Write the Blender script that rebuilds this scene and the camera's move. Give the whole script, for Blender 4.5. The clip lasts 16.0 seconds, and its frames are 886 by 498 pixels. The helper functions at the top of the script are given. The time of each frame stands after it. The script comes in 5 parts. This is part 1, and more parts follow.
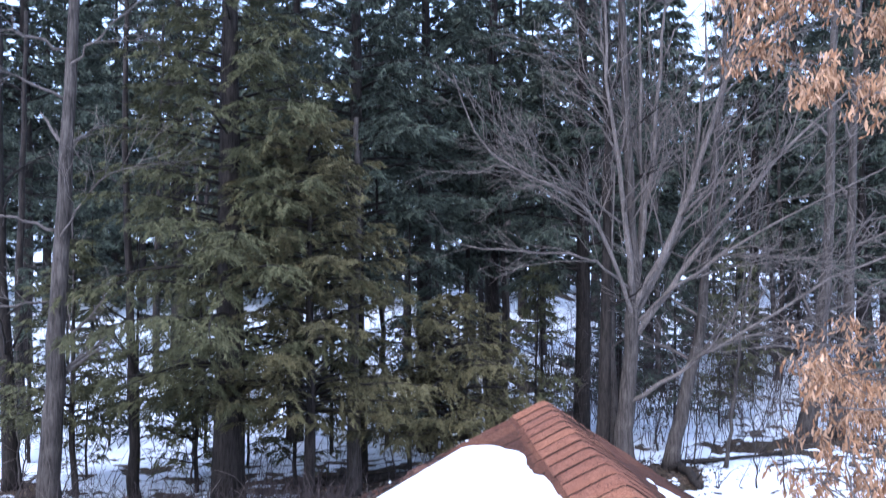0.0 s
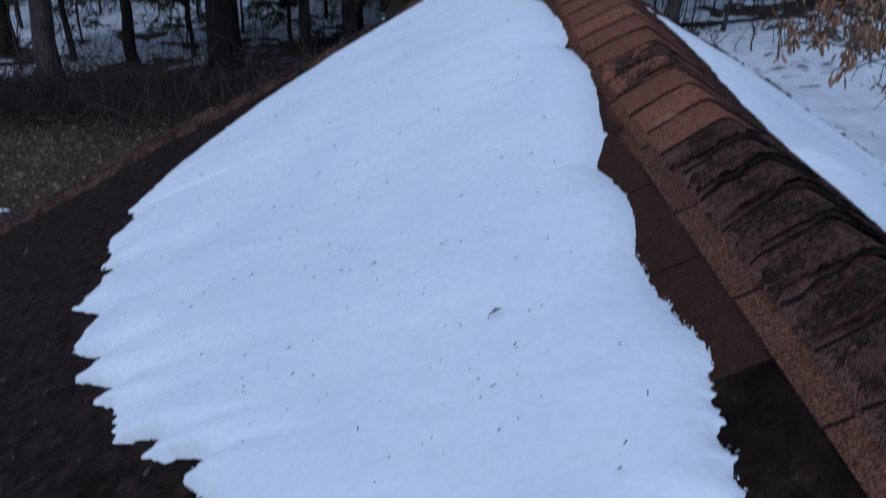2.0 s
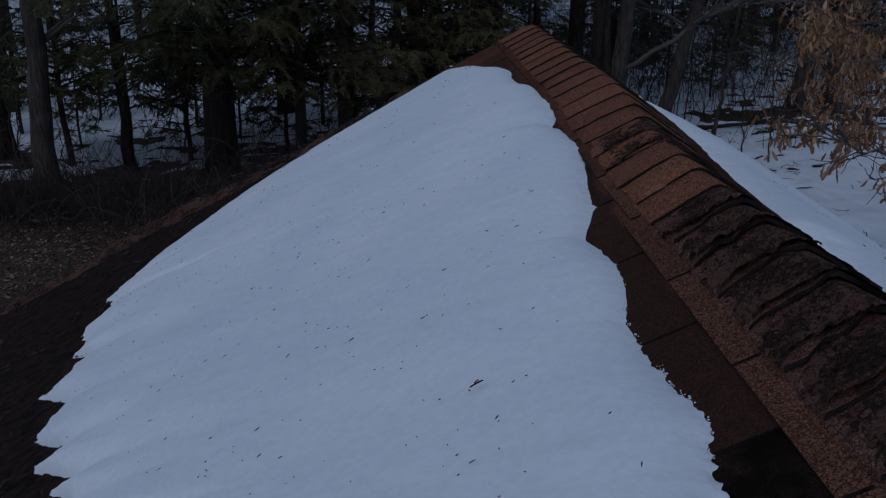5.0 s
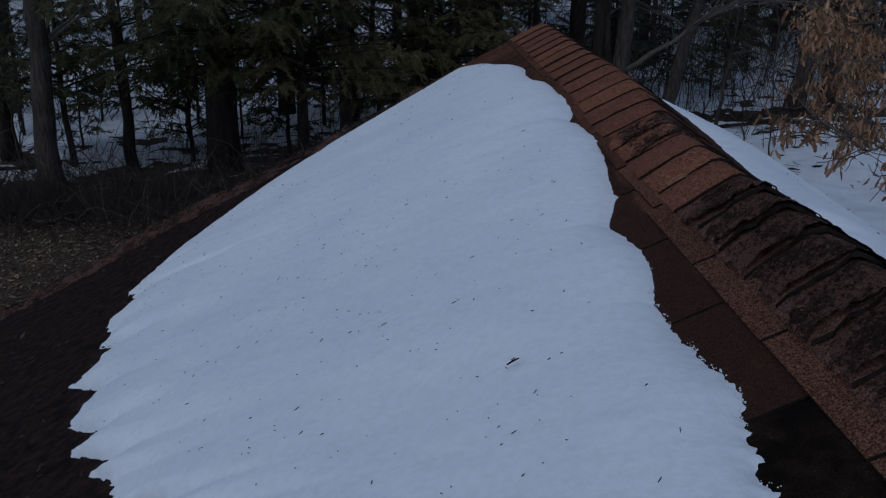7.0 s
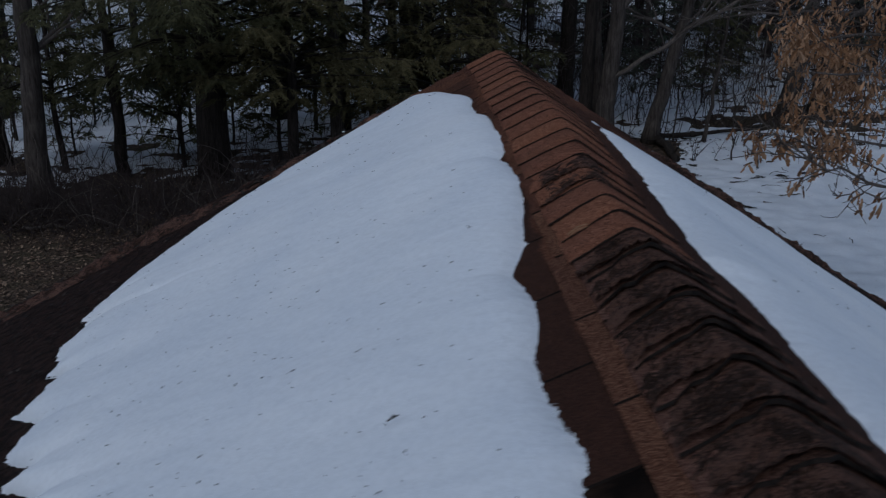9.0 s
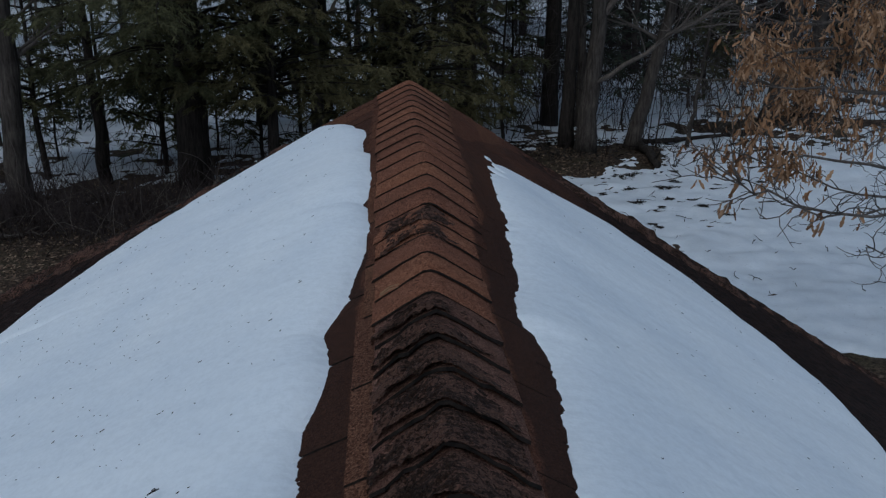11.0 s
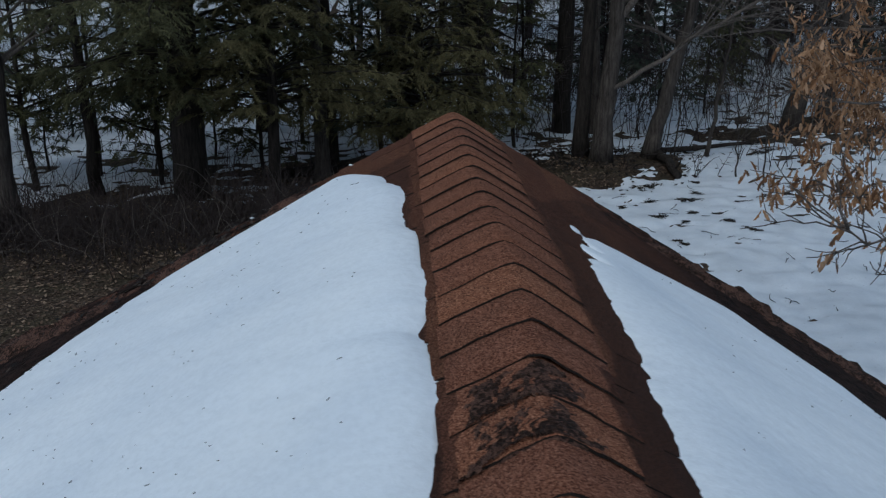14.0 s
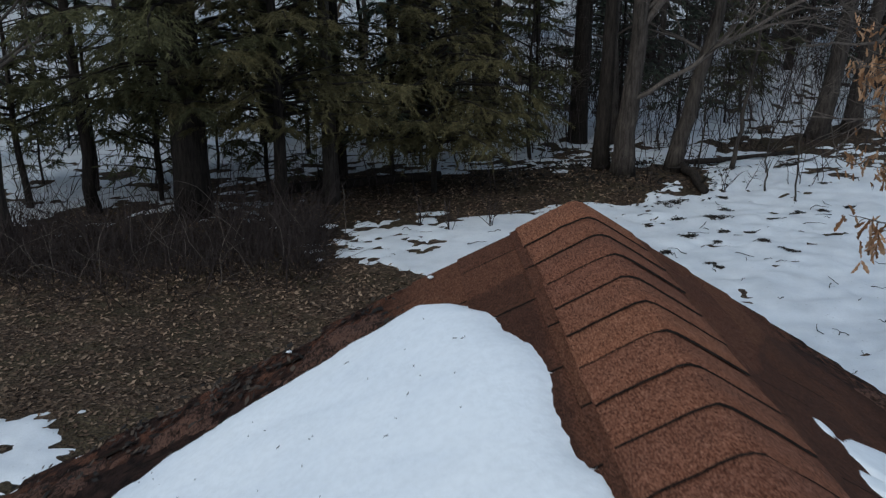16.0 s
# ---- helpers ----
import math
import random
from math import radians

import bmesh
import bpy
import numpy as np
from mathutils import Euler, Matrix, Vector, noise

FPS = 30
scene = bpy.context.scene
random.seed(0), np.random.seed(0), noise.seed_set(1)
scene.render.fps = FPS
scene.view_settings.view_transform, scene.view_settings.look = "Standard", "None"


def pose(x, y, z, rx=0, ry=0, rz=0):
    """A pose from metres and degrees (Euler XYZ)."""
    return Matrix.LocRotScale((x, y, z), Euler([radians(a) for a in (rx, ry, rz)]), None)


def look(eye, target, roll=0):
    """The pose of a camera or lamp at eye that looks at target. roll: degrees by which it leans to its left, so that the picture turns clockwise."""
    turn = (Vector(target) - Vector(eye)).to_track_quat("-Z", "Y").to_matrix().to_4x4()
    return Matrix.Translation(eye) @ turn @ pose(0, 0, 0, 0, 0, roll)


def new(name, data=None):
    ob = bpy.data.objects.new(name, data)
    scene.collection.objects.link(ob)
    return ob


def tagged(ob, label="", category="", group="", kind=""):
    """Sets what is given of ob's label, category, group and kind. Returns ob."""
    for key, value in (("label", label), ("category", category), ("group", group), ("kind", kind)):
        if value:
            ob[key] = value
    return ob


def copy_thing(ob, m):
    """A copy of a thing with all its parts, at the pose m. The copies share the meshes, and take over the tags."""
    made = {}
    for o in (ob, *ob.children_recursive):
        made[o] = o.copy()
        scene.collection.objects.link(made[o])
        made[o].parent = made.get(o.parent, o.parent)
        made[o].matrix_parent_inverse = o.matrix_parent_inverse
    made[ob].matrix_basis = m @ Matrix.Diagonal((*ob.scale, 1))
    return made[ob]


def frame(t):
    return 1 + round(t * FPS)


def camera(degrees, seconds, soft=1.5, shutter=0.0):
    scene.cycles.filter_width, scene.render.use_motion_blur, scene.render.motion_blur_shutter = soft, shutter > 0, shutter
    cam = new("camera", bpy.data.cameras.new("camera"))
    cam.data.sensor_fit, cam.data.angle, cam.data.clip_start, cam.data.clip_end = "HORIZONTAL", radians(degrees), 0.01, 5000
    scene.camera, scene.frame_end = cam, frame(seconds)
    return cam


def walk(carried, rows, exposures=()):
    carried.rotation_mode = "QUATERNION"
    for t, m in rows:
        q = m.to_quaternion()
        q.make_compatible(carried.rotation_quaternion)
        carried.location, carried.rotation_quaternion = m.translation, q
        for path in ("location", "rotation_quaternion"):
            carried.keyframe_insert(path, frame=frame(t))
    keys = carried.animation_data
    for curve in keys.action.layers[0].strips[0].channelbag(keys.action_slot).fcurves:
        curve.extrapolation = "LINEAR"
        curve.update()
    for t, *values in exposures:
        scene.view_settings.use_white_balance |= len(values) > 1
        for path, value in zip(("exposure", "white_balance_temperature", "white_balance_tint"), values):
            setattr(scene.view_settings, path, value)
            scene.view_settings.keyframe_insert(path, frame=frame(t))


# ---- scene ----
cam = camera(50.1, 16.0, soft=1.25, shutter=0.4)
METRES, EYE, TILT, LEAN, TURN = 3.65, 5.6, 0.0, 0.0, -2.75
ROWS = [
    (0.0, 0.0, 0.0, 0.0, 0.0, 0.0, 0.0),
    (0.5, 0.0006, -0.0064, -0.0096, -0.09, -4.75, 0.04),
    (1.0, 0.0031, -0.0014, -0.0247, -0.14, -11.55, 0.09),
    (1.5, 0.0044, 0.0059, -0.0382, -0.2, -18.62, 0.11),
    (2.0, 0.0025, 0.0165, -0.0486, -0.24, -25.52, 0.14),
    (2.5, -0.0011, 0.0264, -0.0562, -0.24, -31.63, 0.2),
    (3.0, 0.0031, 0.0337, -0.0636, -0.22, -32.41, 0.19),
    (3.5, 0.0089, 0.0345, -0.0684, -0.21, -28.94, 0.18),
    (4.0, 0.0117, 0.0352, -0.0716, -0.38, -24.29, 0.16),
    (4.5, 0.0134, 0.0358, -0.0738, -0.42, -19.98, 0.13),
    (4.7, 0.0126, 0.0368, -0.0752, -0.45, -19.25, 0.15),
    (6.8, -0.0039, 0.0172, -0.0779, -0.58, -19.11, 0.2),
    (7.0, -0.0071, 0.0155, -0.0776, -0.59, -19.11, 0.21),
    (7.5, -0.0176, 0.0078, -0.0745, -0.46, -19.1, 0.19),
    (8.0, -0.0227, 0.0074, -0.0668, -0.5, -19.08, 0.17),
    (8.5, -0.0138, 0.0078, -0.0556, -0.56, -19.06, 0.18),
    (9.0, 0.0486, 0.0057, -0.044, -0.64, -19.03, 0.16),
    (9.5, 0.1093, 0.0036, -0.0262, -0.66, -19.04, 0.18),
    (9.7, 0.1207, 0.0016, -0.0199, -0.66, -19.04, 0.18),
    (11.8, 0.1752, 0.0205, -0.0047, -0.63, -19.01, 0.17),
    (12.0, 0.1717, 0.0367, -0.005, -0.63, -19.01, 0.17),
    (12.5, 0.157, 0.1086, -0.005, -0.65, -18.99, 0.18),
    (13.0, 0.1488, 0.2027, -0.0053, -0.7, -18.96, 0.16),
    (13.5, 0.1391, 0.2757, -0.0142, -0.67, -18.94, 0.18),
    (14.0, 0.1149, 0.3196, -0.0235, -0.63, -18.95, 0.19),
    (14.5, 0.0849, 0.3484, -0.0347, -0.62, -18.97, 0.16),
    (15.0, 0.0623, 0.424, -0.0388, -0.62, -18.98, 0.17),
    (15.5, 0.0449, 0.5475, -0.0216, -0.65, -18.94, 0.19),
    (16.0, 0.0345, 0.6246, -0.0178, -0.64, -18.89, 0.25),
]
EXPOSURES = [
    (0.0, 2.12, 4980, 15), (0.6, 1.78, 4400, 9), (1.0, 0.82, 4450, 24), (1.5, 0.20, 4800, 9), (2.2, -0.63, 4850, 9), (3.0, -1.49, 4850, 9), (3.7, -1.69, 4850, 9), (4.7, -1.50, 5000, 9), (7.0, -1.20, 5100, 8),
    (9.0, -1.05, 5350, 7), (12.0, -0.53, 5400, 0), (14.5, -0.38, 5470, 0), (15.2, -0.45, 5600, 0), (15.5, -0.38, 5600, 0), (16.0, -0.07, 5750, 1),
]
walk(cam, [(t, pose(0, 0, EYE, TILT, LEAN, TURN) @ pose(METRES * x, METRES * y, METRES * z, 90 + pitch, roll, yaw)) for t, x, y, z, yaw, pitch, roll in ROWS], EXPOSURES)

# ---- light: bright overcast dusk, soft light from behind and to the left ----
world = bpy.data.worlds.new("sky")
scene.world = world
world.use_nodes = True
wn = world.node_tree.nodes
sky = wn.new("ShaderNodeTexSky")
sky.sky_type, sky.sun_disc = "NISHITA", False
sky.sun_elevation, sky.sun_rotation = radians(50), radians(210)
sky.air_density, sky.dust_density, sky.ozone_density = 1.0, 5.0, 1.0
wn["Background"].inputs["Strength"].default_value = 0.105
veil = wn.new("ShaderNodeMix")
veil.data_type = "RGBA"
veil.inputs["Factor"].default_value = 0.55
veil.inputs[7].default_value = (5.0, 5.6, 6.7, 1)
world.node_tree.links.new(sky.outputs["Color"], veil.inputs[6])
world.node_tree.links.new(veil.outputs[2], wn["Background"].inputs["Color"])

sun = new("sun", bpy.data.lights.new("sun", "SUN"))
sun.data.energy, sun.data.angle, sun.data.color = 0.6, radians(40), (1.0, 0.93, 0.84)
sun.matrix_world = look((-4, -7, 10), (0, 0, 0))


# ---- small tools ----
def field(x, y, seed=0):
    """Smooth value noise, -1 to 1, on arrays."""
    x, y = np.asarray(x, float), np.asarray(y, float)
    xi, yi = np.floor(x), np.floor(y)
    u, v = x - xi, y - yi
    u, v = u * u * (3 - 2 * u), v * v * (3 - 2 * v)

    def knot(a, b):
        h = np.sin(a * 127.1 + b * 311.7 + seed * 74.7) * 43758.5453
        return 2 * (h - np.floor(h)) - 1
    return (knot(xi, yi) * (1 - u) + knot(xi + 1, yi) * u) * (1 - v) + (knot(xi, yi + 1) * (1 - u) + knot(xi + 1, yi + 1) * u) * v


def rough(x, y, seed=0, octaves=3):
    return sum(field(x * 2.03 ** k, y * 2.03 ** k, seed + 5 * k) * 0.5 ** k for k in range(octaves)) / 1.5


def unit(v):
    return v / np.maximum(np.linalg.norm(v, axis=-1, keepdims=True), 1e-9)


class Sheaf:
    """Gathers vertices, quads and triangles for one mesh."""

    def __init__(self):
        self.v, self.q, self.t, self.n = [], [], [], 0

    def add(self, verts, quads=None, tris=None):
        verts = np.asarray(verts, float).reshape(-1, 3)
        if quads is not None and len(quads):
            self.q.append(np.asarray(quads, int).reshape(-1, 4) + self.n)
        if tris is not None and len(tris):
            self.t.append(np.asarray(tris, int).reshape(-1, 3) + self.n)
        self.v.append(verts)
        self.n += len(verts)

    def tube(self, pts, radii, sides=6):
        pts, radii = np.asarray(pts, float), np.asarray(radii, float)
        n = len(pts)
        tan = unit(np.gradient(pts, axis=0))
        ref = np.array([1.0, 0, 0]) if abs(tan[0][2]) > 0.8 else np.array([0, 0, 1.0])
        a = unit(np.cross(tan, ref))
        b = np.cross(tan, a)
        w = np.arange(sides) * 2 * np.pi / sides
        ring = pts[:, None] + radii[:, None, None] * (np.cos(w)[None, :, None] * a[:, None] + np.sin(w)[None, :, None] * b[:, None])
        i, j = np.meshgrid(np.arange(n - 1), np.arange(sides), indexing="ij")
        k = (j + 1) % sides
        q = np.stack([i * sides + j, i * sides + k, (i + 1) * sides + k, (i + 1) * sides + j], -1).reshape(-1, 4)
        verts = np.concatenate([ring.reshape(-1, 3), pts[:1], pts[-1:]])
        s = np.arange(sides)
        caps = np.concatenate([np.stack([np.full(sides, n * sides), (s + 1) % sides, s], -1),
                               np.stack([np.full(sides, n * sides + 1), (n - 1) * sides + s, (n - 1) * sides + (s + 1) % sides], -1)])
        self.add(verts, q, caps)

    def blades(self, base, way, side, length, width):
        """Many flat diamond leaves: base points, directions, sideways directions."""
        m = len(base)
        length, width = np.broadcast_to(length, m)[:, None], np.broadcast_to(width, m)[:, None]
        mid = base + way * length * 0.45
        verts = np.stack([base, mid + side * width / 2, base + way * length, mid - side * width / 2], 1).reshape(-1, 3)
        self.add(verts, np.arange(m * 4).reshape(-1, 4))

    def needles(self, base, way, side, length, width):
        """Many thin pointed sprays, one triangle each."""
        m = len(base)
        length, width = np.broadcast_to(length, m)[:, None], np.broadcast_to(width, m)[:, None]
        verts = np.stack([base + side * width / 2, base - side * width / 2, base + way * length], 1).reshape(-1, 3)
        self.add(verts, None, np.arange(m * 3).reshape(-1, 3))

    def mesh(self, name, material, smooth=True):
        me = bpy.data.meshes.new(name)
        v = np.concatenate(self.v)
        q = np.concatenate(self.q) if self.q else np.zeros((0, 4), int)
        t = np.concatenate(self.t) if self.t else np.zeros((0, 3), int)
        me.vertices.add(len(v))
        me.vertices.foreach_set("co", v.astype(np.float32).ravel())
        loops = np.concatenate([q.ravel(), t.ravel()]).astype(np.int32)
        me.loops.add(len(loops))
        me.loops.foreach_set("vertex_index", loops)
        starts = np.concatenate([np.arange(len(q)) * 4, len(q) * 4 + np.arange(len(t)) * 3]).astype(np.int32)
        me.polygons.add(len(starts))
        me.polygons.foreach_set("loop_start", starts)
        me.polygons.foreach_set("use_smooth", np.full(len(starts), smooth))
        me.materials.append(material)
        me.update(calc_edges=True)
        me.validate()
        return me


def part(name, shape, material, parent=None, label="", smooth=True):
    """Links a bmesh, a Sheaf or a mesh as one object, under parent if given."""
    if isinstance(shape, Sheaf):
        me = shape.mesh(name, material, smooth)
    elif isinstance(shape, bpy.types.Mesh):
        me = shape
    else:
        me = bpy.data.meshes.new(name)
        shape.to_mesh(me)
        shape.free()
        me.materials.append(material)
        for p in me.polygons:
            p.use_smooth = smooth
    ob = new(name, me)
    ob.parent = parent
    return tagged(ob, label)


def slab(corners, thick, material_bevel=0.0):
    """A bmesh plate from four corners (anticlockwise from above), thickened downwards."""
    bm = bmesh.new()
    up = (Vector(corners[1]) - Vector(corners[0])).cross(Vector(corners[3]) - Vector(corners[0])).normalized()
    up = up if up.z > 0 else -up
    top = [bm.verts.new(c) for c in corners]
    low = [bm.verts.new(Vector(c) - up * thick) for c in corners]
    bm.faces.new(top)
    bm.faces.new(low[::-1])
    for i in range(4):
        j = (i + 1) % 4
        bm.faces.new((top[j], top[i], low[i], low[j]))
    if material_bevel:
        bmesh.ops.recalc_face_normals(bm, faces=bm.faces[:])
        bmesh.ops.bevel(bm, geom=bm.edges[:], offset=material_bevel, segments=1, affect="EDGES")
    return bm


# ---- materials ----
def material(name, rough_value=0.8):
    m = bpy.data.materials.new(name)
    m.use_nodes = True
    nt = m.node_tree
    b = nt.nodes["Principled BSDF"]
    b.inputs["Roughness"].default_value = rough_value
    b.inputs["Specular IOR Level"].default_value = 0.2
    return m, nt, b


def node(nt, kind, **kw):
    n = nt.nodes.new(kind)
    for k, v in kw.items():
        n.inputs[k.replace("_", " ")].default_value = v
    return n


def noise_of(nt, scale, detail=4.0, vec=None, roughness=0.55):
    n = node(nt, "ShaderNodeTexNoise", Scale=scale, Detail=detail, Roughness=roughness)
    if vec is None:
        vec = nt.nodes.new("ShaderNodeNewGeometry").outputs["Position"]
    nt.links.new(vec, n.inputs["Vector"])
    return n.outputs["Fac"]


def ramp(nt, fac, stops):
    r = nt.nodes.new("ShaderNodeValToRGB")
    e = r.color_ramp.elements
    while len(e) < len(stops):
        e.new(0.5)
    for k, (p, c) in enumerate(stops):
        e[k].position = p
        e[k].color = (*c, 1) if len(c) == 3 else c
    nt.links.new(fac, r.inputs["Fac"])
    return r.outputs["Color"]


def blend(nt, fac, a, b, how="MIX"):
    m = nt.nodes.new("ShaderNodeMix")
    m.data_type, m.blend_type = "RGBA", how
    for sock, val in ((m.inputs["Factor"], fac), (m.inputs[6], a), (m.inputs[7], b)):
        if isinstance(val, (int, float)):
            sock.default_value = val
        elif isinstance(val, tuple):
            sock.default_value = (*val, 1)
        else:
            nt.links.new(val, sock)
    return m.outputs[2]


def calc(nt, how, a, b=0.0):
    m = nt.nodes.new("ShaderNodeMath")
    m.operation = how
    for sock, val in ((m.inputs[0], a), (m.inputs[1], b)):
        if isinstance(val, (int, float)):
            sock.default_value = val
        else:
            nt.links.new(val, sock)
    return m.outputs[0]


def bump(nt, b, height, strength, distance):
    n = node(nt, "ShaderNodeBump", Strength=strength, Distance=distance)
    nt.links.new(height, n.inputs["Height"])
    nt.links.new(n.outputs["Normal"], b.inputs["Normal"])


GREY = lambda v: (v, v, v)
RIDGE_X, RIDGE_Z, GABLE_Y, NEAR_Y = 0.716, 4.867, 4.61, -3.6
SLOPE_L, SLOPE_R = 0.515, 0.65
EAVE_L, EAVE_R = 2.78, 3.05


def shingle_material(name, tones, wet):
    """Granulated asphalt shingle: red-brown grains, worn patches, and a damp band where melt water runs."""
    m, nt, b = material(name, 0.92)
    b.inputs["Specular IOR Level"].default_value = 0.06
    pos = nt.nodes.new("ShaderNodeNewGeometry").outputs["Position"]
    vor = node(nt, "ShaderNodeTexVoronoi", Scale=400.0)
    nt.links.new(pos, vor.inputs["Vector"])
    grain = ramp(nt, vor.outputs["Color"], [(0.1, tones[0]), (0.5, tones[1]), (0.92, tones[2])])
    mott = noise_of(nt, 26, 5, pos)
    colour = blend(nt, 0.4, grain, ramp(nt, mott, [(0.3, GREY(0.6)), (0.7, GREY(1.05))]), "MULTIPLY")
    info = nt.nodes.new("ShaderNodeObjectInfo").outputs["Random"]
    colour = blend(nt, 1.0, colour, ramp(nt, info, [(0.0, (0.84, 0.82, 0.84)), (1.0, (1.1, 1.07, 1.0))]), "MULTIPLY")
    streak = noise_of(nt, 3.1, 4, pos)
    colour = blend(nt, ramp(nt, streak, [(0.54, GREY(0)), (0.74, GREY(0.2))]), colour, (0.05, 0.038, 0.03))
    if wet:
        xyz = nt.nodes.new("ShaderNodeSeparateXYZ")
        nt.links.new(pos, xyz.inputs[0])
        off = calc(nt, "ABSOLUTE", calc(nt, "SUBTRACT", xyz.outputs[0], RIDGE_X))
        wob = calc(nt, "MULTIPLY", calc(nt, "SUBTRACT", noise_of(nt, 4.5, 3, pos), 0.5), 0.08)
        dry = calc(nt, "MULTIPLY", calc(nt, "GREATER_THAN", xyz.outputs[0], RIDGE_X), calc(nt, "SUBTRACT", calc(nt, "MULTIPLY", calc(nt, "MAXIMUM", calc(nt, "SUBTRACT", xyz.outputs[1], 3.8), 0.0), 0.45), calc(nt, "MULTIPLY", calc(nt, "LESS_THAN", xyz.outputs[1], 2.7), 0.045)))
        edge = calc(nt, "SUBTRACT", calc(nt, "ADD", off, wob), calc(nt, "ADD", dry, 0.172))
        damp = calc(nt, "MINIMUM", calc(nt, "MAXIMUM", calc(nt, "MULTIPLY", edge, 90.0), 0.0), 1.0)
        far = calc(nt, "MULTIPLY", calc(nt, "SUBTRACT", calc(nt, "ADD", calc(nt, "ADD", 4.33, wob), calc(nt, "MULTIPLY", calc(nt, "MINIMUM", calc(nt, "MAXIMUM", calc(nt, "SUBTRACT", off, 0.35), 0.0), 0.25), 0.55)), xyz.outputs[1]), 60.0)
        damp = calc(nt, "MULTIPLY", damp, calc(nt, "MINIMUM", calc(nt, "MAXIMUM", far, 0.0), 1.0))
        damp = calc(nt, "MULTIPLY", damp, calc(nt, "SUBTRACT", 1.0, calc(nt, "MULTIPLY", calc(nt, "MINIMUM", calc(nt, "MAXIMUM", calc(nt, "SUBTRACT", xyz.outputs[1], 2.6), 0.0), 1.0), 0.38)))
        colour = blend(nt, damp, colour, blend(nt, 0.32, blend(nt, 1.0, colour, (0.48, 0.42, 0.385), "MULTIPLY"), (0.038, 0.029, 0.025)))
        nt.links.new(calc(nt, "SUBTRACT", 0.92, calc(nt, "MULTIPLY", damp, 0.12)), b.inputs["Roughness"])
        algae = calc(nt, "ADD", calc(nt, "MULTIPLY", calc(nt, "SUBTRACT", off, 0.55), 3.2), calc(nt, "MULTIPLY", calc(nt, "SUBTRACT", noise_of(nt, 3.0, 5, pos), 0.5), 1.6))
        algae = calc(nt, "MULTIPLY", algae, calc(nt, "MINIMUM", calc(nt, "MAXIMUM", calc(nt, "MULTIPLY", calc(nt, "SUBTRACT", calc(nt, "ADD", 4.42, wob), xyz.outputs[1]), 20.0), 0.12), 1.0))
        rake = calc(nt, "MULTIPLY", calc(nt, "MINIMUM", calc(nt, "MAXIMUM", calc(nt, "MULTIPLY", calc(nt, "SUBTRACT", off, 0.42), 4.0), 0.0), 1.0), calc(nt, "GREATER_THAN", xyz.outputs[1], 4.36))
        algae = calc(nt, "MAXIMUM", algae, calc(nt, "MULTIPLY", rake, calc(nt, "MULTIPLY", calc(nt, "SUBTRACT", noise_of(nt, 17, 6, pos, 0.7), 0.39), 8.0)))
        algae = calc(nt, "MINIMUM", calc(nt, "MAXIMUM", algae, 0.0), 1.0)
        colour = blend(nt, algae, colour, blend(nt, ramp(nt, noise_of(nt, 24, 5, pos, 0.7), [(0.4, GREY(0)), (0.62, GREY(1))]), (0.010, 0.0064, 0.0052), (0.040, 0.0225, 0.0175)))
    nt.links.new(colour, b.inputs["Base Color"])
    bump(nt, b, vor.outputs["Distance"], 0.9, 0.003)
    return m


CAP = shingle_material("cap_shingle", [(0.060, 0.0235, 0.0145), (0.225, 0.092, 0.053), (0.45, 0.225, 0.142)], True)
DRY = shingle_material("dry_shingle", [(0.036, 0.017, 0.011), (0.125, 0.056, 0.034), (0.275, 0.148, 0.096)], False)
FIELD = shingle_material("field_shingle", [(0.042, 0.019, 0.012), (0.125, 0.053, 0.032), (0.22, 0.11, 0.07)], True)


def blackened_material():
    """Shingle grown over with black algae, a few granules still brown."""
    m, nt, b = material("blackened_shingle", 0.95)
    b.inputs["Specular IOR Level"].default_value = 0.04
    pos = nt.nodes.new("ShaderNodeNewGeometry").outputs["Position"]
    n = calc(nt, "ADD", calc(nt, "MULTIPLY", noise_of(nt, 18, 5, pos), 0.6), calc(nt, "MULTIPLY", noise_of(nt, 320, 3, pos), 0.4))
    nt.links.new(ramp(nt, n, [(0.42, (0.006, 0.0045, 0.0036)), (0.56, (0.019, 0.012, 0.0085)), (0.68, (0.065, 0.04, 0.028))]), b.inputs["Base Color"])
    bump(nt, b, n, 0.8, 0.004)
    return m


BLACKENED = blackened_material()


